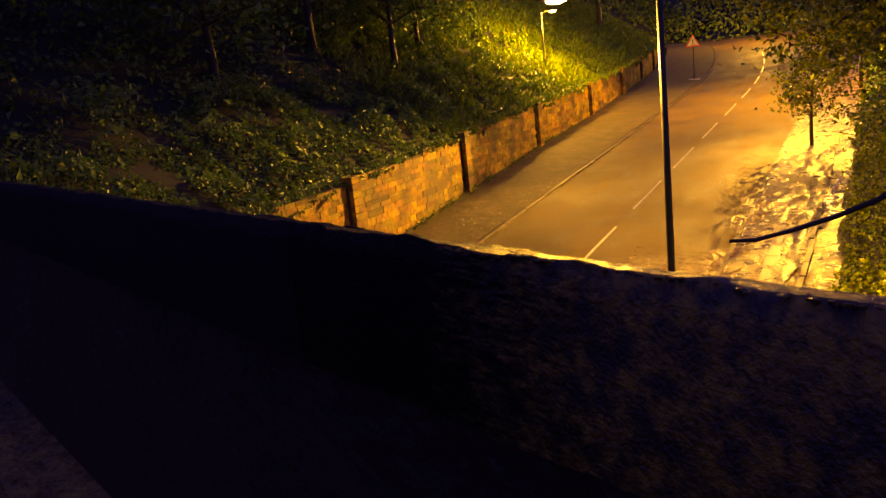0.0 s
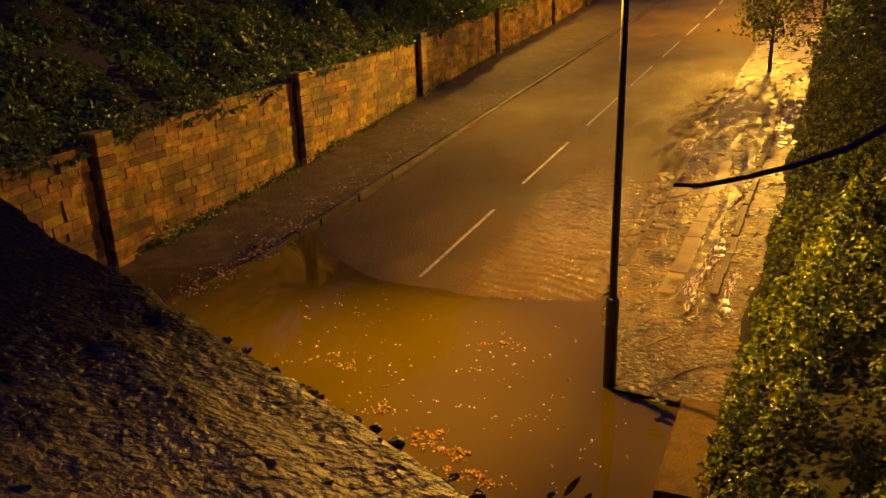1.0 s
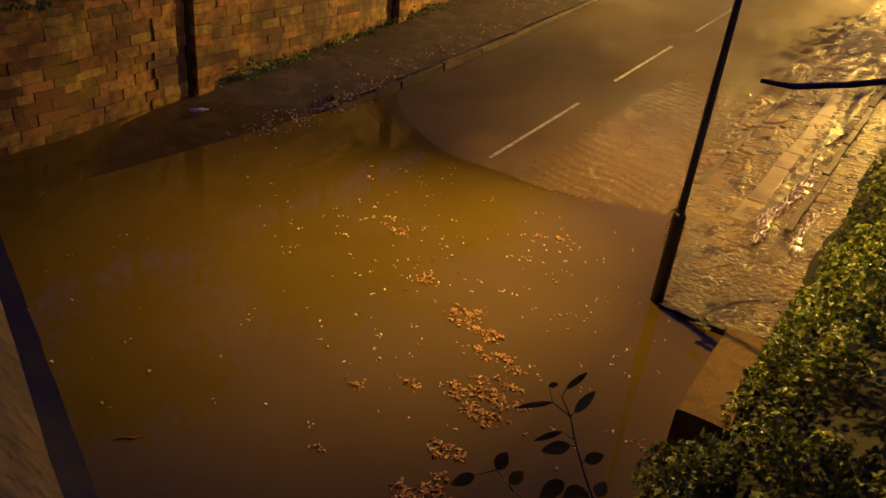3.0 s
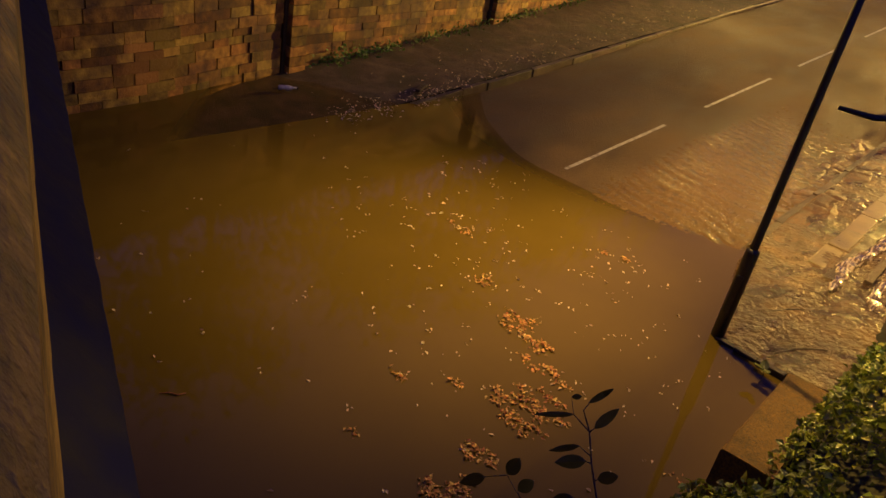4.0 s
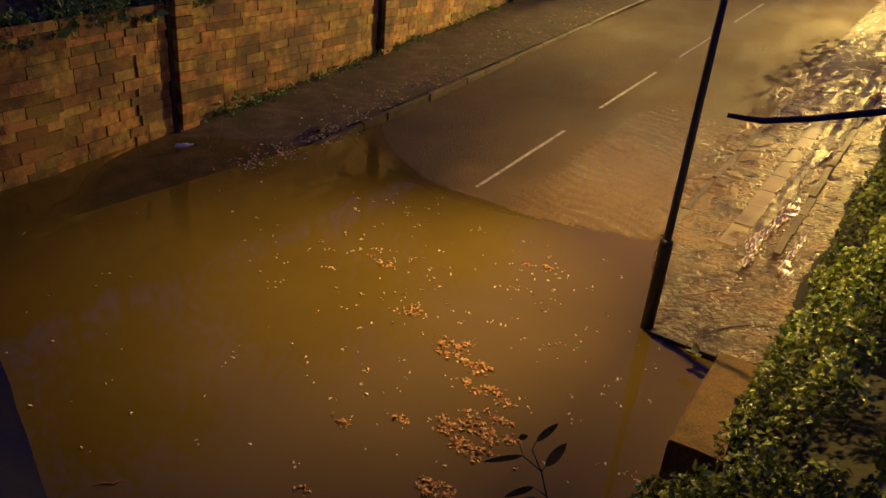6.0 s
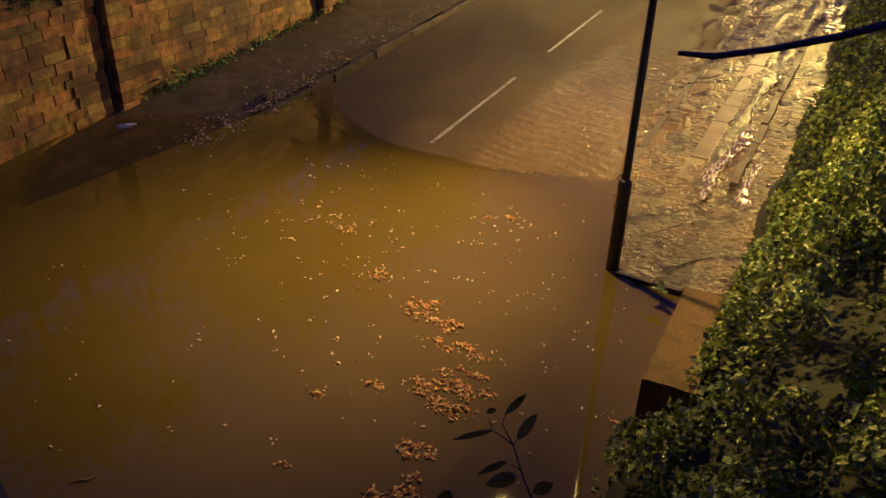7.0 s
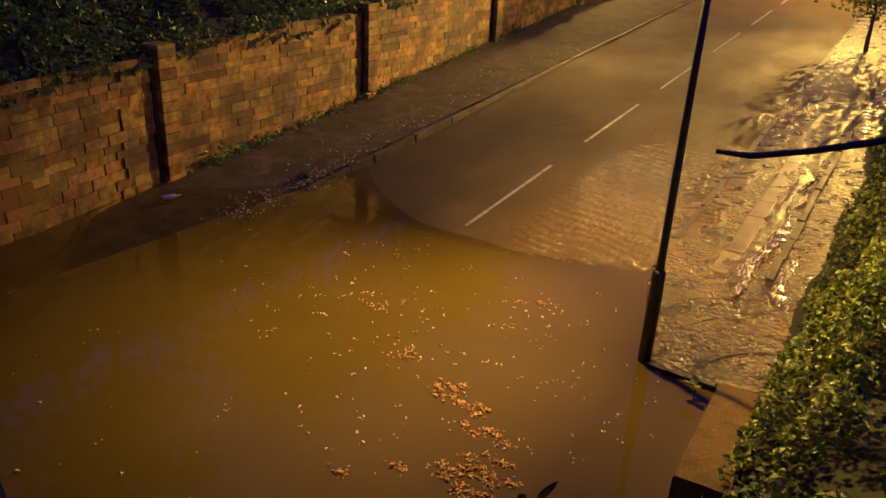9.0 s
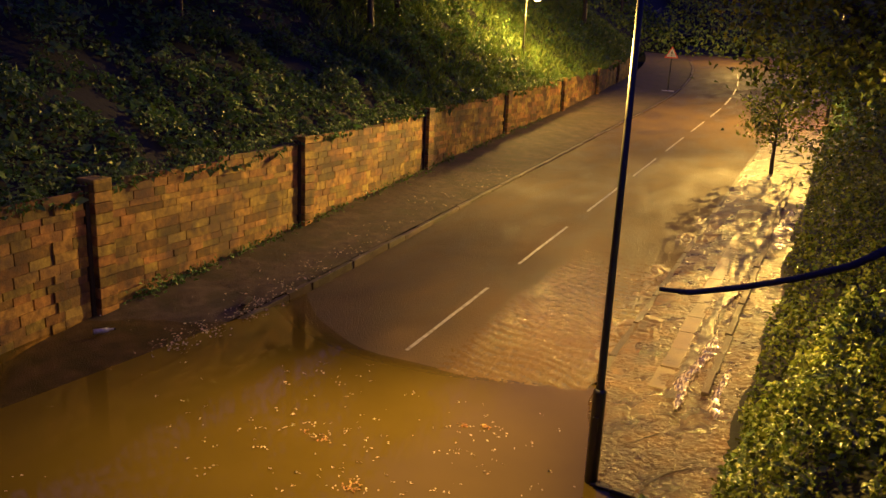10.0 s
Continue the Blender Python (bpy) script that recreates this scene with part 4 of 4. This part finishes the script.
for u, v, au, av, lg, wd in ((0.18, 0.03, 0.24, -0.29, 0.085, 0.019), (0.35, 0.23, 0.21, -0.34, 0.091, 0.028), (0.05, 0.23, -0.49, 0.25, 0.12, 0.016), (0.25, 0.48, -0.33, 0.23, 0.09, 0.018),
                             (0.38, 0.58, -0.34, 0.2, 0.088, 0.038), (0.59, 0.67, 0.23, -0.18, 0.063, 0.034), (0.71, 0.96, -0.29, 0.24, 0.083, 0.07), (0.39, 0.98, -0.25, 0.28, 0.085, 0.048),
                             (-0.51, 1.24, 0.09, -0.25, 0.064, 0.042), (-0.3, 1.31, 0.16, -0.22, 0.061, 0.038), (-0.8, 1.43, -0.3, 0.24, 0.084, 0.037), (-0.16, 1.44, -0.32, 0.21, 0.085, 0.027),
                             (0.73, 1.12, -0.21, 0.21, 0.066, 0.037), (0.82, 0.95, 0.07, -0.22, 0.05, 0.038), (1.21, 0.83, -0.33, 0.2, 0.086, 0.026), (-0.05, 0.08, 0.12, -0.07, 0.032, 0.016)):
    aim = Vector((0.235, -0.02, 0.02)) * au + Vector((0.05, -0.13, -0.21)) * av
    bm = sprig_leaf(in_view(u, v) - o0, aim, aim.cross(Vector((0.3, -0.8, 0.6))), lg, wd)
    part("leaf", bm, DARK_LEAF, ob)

# warning sign on a tall post far up the road
sx, sy = bend(60.6) - 4.65, 60.6
ob = tagged(thing("warning_sign", (sx, sy, road_z(sy) + 0.02), 5), "red-bordered triangular warning sign on a metal post", "road sign")


def triangle(r, y, thick):
    bm = bmesh.new()
    a = [bm.verts.new((r * math.sin(q), y, 2.75 + r * math.cos(q))) for q in (0, math.tau / 3, 2 * math.tau / 3)]
    c = [bm.verts.new((v.co.x, y + thick, v.co.z)) for v in a]
    bm.faces.new(a)
    bm.faces.new(list(reversed(c)))
    for k in range(3):
        bm.faces.new((a[k], c[k], c[(k + 1) % 3], a[(k + 1) % 3]))
    return bm


plate = part("plate", triangle(0.6, -0.03, 0.02), SIGN_RED, ob, "red triangle")
part("face", triangle(0.42, -0.036, 0.004), SIGN_WHITE, plate, "white centre of the sign")
bm = bmesh.new()
add_box(bm, -0.04, 0.04, -0.044, -0.038, 2.72, 2.95)
add_box(bm, -0.04, 0.04, -0.044, -0.038, 2.6, 2.67)
part("symbol", bm, SIGN_BLACK, plate)
bm = bmesh.new()
add_tube(bm, [(0, 0.03, -0.1), (0, 0.03, 3.2)], [0.045, 0.045], 10)
part("post", bm, POST, ob)
bm = bmesh.new()
add_box(bm, -0.45, 0.45, -0.25, 0.25, -0.05, 0.1, 0.04)
part("foot", bm, PALE_PLASTIC, ob, "pale weighted foot")

# growth along the foot of the wall and leaf mould on the footway
m = 2600
y = 11.9 + 30 * rng.uniform(0, 1, m) ** 1.4
keep = clumpy(y, y * 0, 0.8, 2.0) + 0.3 * rng.normal(0, 1, m) > -0.05
y = y[keep]
d = np.abs(rng.normal(0, 0.16, len(y)))
x = np.array([wall_x(v) for v in y]) + 0.05 + d
z = np.array([left_z(b, bend(b) - 4.14 - a) for a, b in zip(x, y)]) + np.abs(rng.normal(0, 0.1, len(y))) * (1 + clumpy(y, y * 0, 0.5, 4.0))
tagged(leaf_cloud("wall_foot_weeds", np.stack([x, y, z], 1), np.tile([0.6, 0, 0.7], (len(x), 1)), 0.11, LEAF_FAR, rng), "weeds sprouting along the foot of the wall", "weeds", kind="stuff")
m = 1000
y = np.where(np.arange(m) < 640, 10.6 + np.abs(rng.normal(0, 2.9, m)), rng.uniform(10.8, 30, m))
x = np.where(np.arange(m) < 640, -4.12 + 0.22 * rng.normal(0, 1, m) - 0.05 * (y - 11), -4.2 - np.abs(rng.normal(0, 0.8, m)))
keep = clumpy(x, y, 1.8, 31.0) + 0.25 * rng.normal(0, 1, m) > 0.0
x, y = x[keep], y[keep]
m = len(x)
z = np.maximum(np.array([left_z(b, max(0.0, -4.14 - a)) + 0.035 if a < -4.0 else road_z(b) + 0.05 + camber(a, b) for a, b in zip(x, y)]), 0.008)
tagged(leaf_cloud("footway_litter", np.stack([x, y, z], 1), np.tile([0, 0, 1.0], (m, 1)), 0.075, PALE_LEAF, rng, droop=0, narrow=0.6, jitter=0.3), "pale wet fallen leaves on the narrow footway", "leaves", kind="stuff")

# edging stones on the far side of the hedge footway
edging = tagged(thing("edging"), "low concrete edging with trickling water beside it", "edging", kind="structure")
me = bpy.data.meshes["kerb_stone"]
y = 13.6
while y < 34:
    ob = new("edging_stone", me)
    ob.parent = edging
    ob.matrix_basis = Matrix.Translation((5.78 + srng.uniform(-0.02, 0.02), y, right_z(5.78, y) + 0.05 + srng.uniform(-0.02, 0.02))) @ Matrix.Rotation(math.atan(SLOPE), 4, "X") @ Matrix.Rotation(srng.uniform(-0.03, 0.03), 4, "Z")
    y += 0.93

# row of pale slabs let into the hedge footway
slabs = tagged(thing("slabs"), "row of worn pale paving slabs in the muddy footway", "paving", kind="structure")
bm = bmesh.new()
add_box(bm, -0.17, 0.17, 0.003, 0.897, -0.12, 0.0, 0.02)
for v in bm.verts:
    v.co += Vector((wav(v.co.y * 5, v.co.z, 1, 4), wav(v.co.x * 6, v.co.y, 1, 6), wav(v.co.y * 5, v.co.x * 9, 1, 5))) * 0.014
me = bpy.data.meshes.new("slab")
bm.to_mesh(me)
bm.free()
me.materials.append(SLAB)
y = 13.65
while y < 24:
    ob = new("slab", me)
    ob.parent = slabs
    ob.matrix_basis = Matrix.Translation((4.97 + srng.uniform(-0.02, 0.02), y, right_z(4.97, y) + 0.01 + srng.uniform(-0.012, 0.012))) @ Matrix.Rotation(math.atan(SLOPE), 4, "X") @ Matrix.Rotation(srng.uniform(-0.03, 0.03), 4, "Z")
    y += 0.9

# moss cushions and crumbs on the coping
def crumbs(name, count, low, high, flat, material, label, x0=4.6, x1=9.6):
    bm = bmesh.new()
    bmesh.ops.create_icosphere(bm, subdivisions=1, radius=1.0)
    uv = np.array([v.co for v in bm.verts])
    uf = np.array([[v.index for v in f.verts] for f in bm.faces])
    bm.free()
    s = rng.uniform(low, high, count)
    p = np.stack([rng.uniform(x0, x1, count), rng.uniform(INNER + 0.005, OUTER - 0.004, count), np.zeros(count)], 1)
    p[:, 2] = TOP + 0.026 - 0.032 * (p[:, 1] - INNER - 0.012) / (OUTER - INNER - 0.02) + np.array([coping_relief(a, c) for a, c in zip(p[:, 0], p[:, 1])])
    v = uv[None] * s[:, None, None] * np.array([1, 1, flat]) * rng.uniform(0.6, 1.4, (count, 1, 3)) + p[:, None] + rng.normal(0, 0.12, (count, len(uv), 3)) * s[:, None, None]
    f = uf[None] + np.arange(count)[:, None, None] * len(uv)
    me = bpy.data.meshes.new(name)
    me.from_pydata(v.reshape(-1, 3).tolist(), [], f.reshape(-1, 3).tolist())
    me.materials.append(material)
    ob = new(name, me)
    ob.parent = bridge
    return tagged(ob, label, kind="stuff")


crumbs("moss", 5200, 0.001, 0.0032, 0.5, MOSS, "small cushions of yellow-green moss", 6.46, 7.6)
crumbs("grit", 90, 0.001, 0.0036, 0.5, DARK_WOOD, "dark crumbs of dirt and dead moss", 6.41, 7.6)

# scrub closing the view where the road bends away
m = 9000
x, y = rng.uniform(-30, 14, m), rng.uniform(97.5, 124, m)
z = np.array([bank_z(a, c) for a, c in zip(x, y)]) + rng.uniform(0, 1.2, m)
tagged(leaf_cloud("hillside_scrub", np.stack([x, y, z], 1), np.tile([0, -0.6, 0.7], (m, 1)), 0.55, GRASS, rng), "grassy scrub on the hillside at the bend", "scrub", kind="stuff")

# ivy hanging over the wall top
m = 9000
y = rng.uniform(5.0, 50.0, m)
hang = clumpy(y, y * 0, 0.7, 21.0) + 0.5 * clumpy(y, y * 0, 2.3, 22.0)
keep = hang + 0.25 * rng.normal(0, 1, m) > 0.0
y, hang = y[keep], hang[keep]
x = np.array([wall_x(v) for v in y]) + rng.uniform(-0.5, 0.16, len(y))
z = np.array([wall_top(v) for v in y]) + 0.28 - 0.62 * rng.uniform(0, 1, len(y)) * np.clip(0.35 + hang, 0.1, 1)
tagged(leaf_cloud("hanging_ivy", np.stack([x, y, z], 1), np.tile([0.8, -0.1, 0.5], (len(x), 1)), 0.1, LEAF_FAR, rng, droop=0.8), "ivy trailing over the top of the wall", "ivy", kind="stuff")

# mud crust broken by branching cracks along the kerb, and a dark strip beside the pale slabs
def crust(x, y, bed=False):
    q = Vector((x * 2.3 + 0.5 * wav(x, y, 1.6, 41), y * 1.25 + 0.5 * wav(x, y, 1.6, 42), 0.0))
    near = noise.voronoi(q)[0]
    fine = noise.voronoi(q * 2.3)[0]
    gap = min(1.0, (near[1] - near[0]) / 0.1)
    gap2 = min(1.0, (fine[1] - fine[0]) / 0.1)
    side = min(1.0, max(0.0, (x - 3.05 - 0.25 * wav(0, y, 1.1, 44)) / 0.35), max(0.0, (4.5 + 0.2 * wav(1, y, 1.3, 45) - x) / 0.2)) * min(1.0, max(0.0, (y - 13.75) / 0.6), max(0.0, (30 - y) / 6.0))
    side *= min(1.0, max(0.0, 0.75 + 1.6 * wav(x, y, 0.9, 46)))
    lift = -0.003 if bed else 0.036 * gap + 0.015 * gap2 - 0.016 + 0.012 * wav(x, y, 9, 47)
    step = min(1.0, max(0.0, (x - 3.72) / 0.2))
    base = (road_z(y) + 0.03 + camber(x, y)) * (1 - step) + right_z(max(x, 3.9), y) * step
    return base - 0.03 + (0.035 + lift) * side


tagged(sheet("mud_crust", steps(3.05, 4.5, 0.028), steps(13.75, 30, 0.04), crust, CRUST), "cracked crust of wet mud along the kerb", "mud", kind="structure")


tagged(sheet("mud_bed", steps(3.05, 4.5, 0.06), steps(13.75, 30, 0.09), lambda x, y: crust(x, y, True), MUD), "black silt showing through the cracks", "mud", kind="structure")


def dark_strip(x, y):
    u = (x - 5.29 - 0.02 * (y - 13.8) - 0.04 * wav(0, y, 1.5, 51)) / 0.13
    return footway_relief(x, y) + 0.016 * (1 - u * u) + 0.008 * wav(x, y, 8, 52)


tagged(sheet("gutter_mud", steps(-0.2, 0.2, 0.025), steps(13.3, 26, 0.06), lambda x, y: dark_strip(x + 5.29 + 0.02 * (y - 13.8), y), MUD, lambda y: 5.29 + 0.02 * (y - 13.8)), "dark strip lying along the footway", "mud", kind="structure")

# low ridges of silt across the footway where the water turns off it
for (xa, ya), (xb, yb), tall in (((4.9, 11.5), (5.45, 12.2), 0.024), ((5.4, 10.6), (6.1, 11.35), 0.03), ((5.0, 12.66), (5.65, 12.7), 0.024), ((5.65, 12.7), (6.3, 12.3), 0.024)):
    bm = bmesh.new()
    pts = []
    for k in range(25):
        f = k / 24
        x, y = xa + (xb - xa) * f, ya + (yb - ya) * f + 0.12 * math.sin(f * 5.0 + xa) * f * (1 - f) * 2 + 0.03 * wav(f * 4, xa, 1, 53)
        pts.append((x, y, footway_relief(x, y) - 0.012))
    add_tube(bm, pts, [tall * (0.35 + 0.65 * math.sin(math.pi * k / 24)) * (1 + 0.35 * wav(k * 0.7, xa, 1, 54)) for k in range(25)], 8)
    tagged(finish("silt_ridge", bm, MUD, True), "low ridge of dark silt across the footway", "mud", kind="structure")

# small green seedling at the water's edge, and a thin floating twig
ob = tagged(thing("seedling", (5.62, 9.85, 0.1)), "small bright green plant at the edge of the water", "plant")
bm = bmesh.new()
add_tube(bm, [(0, 0, -0.5), (0.0, 0.0, 0.05), (-0.02, -0.02, 0.12)], [0.006, 0.005, 0.003], 6)
part("stem", bm, BARK, ob)
for aim, side in (((-1, -0.3, 0.35), (0.2, -1, 0.3)), ((0.6, -0.8, 0.4), (1, 0.5, 0.2)), ((-0.3, 0.9, 0.5), (1, 0.2, 0.2))):
    part("leaf", sprig_leaf((-0.02, -0.02, 0.12), aim, side, 0.16, 0.12), LEAF, ob)
ob = tagged(thing("twig", (1.58, 3.67, 0.008), 40), "thin reddish twig floating on the flood", "twig")
bm = bmesh.new()
add_tube(bm, [(-0.14, 0, 0), (-0.05, 0.03, 0.004), (0.05, 0.02, 0.004), (0.12, 0.07, 0.002)], [0.004, 0.008, 0.009, 0.005], 6)
part("stick", bm, DEAD_LEAF, ob)
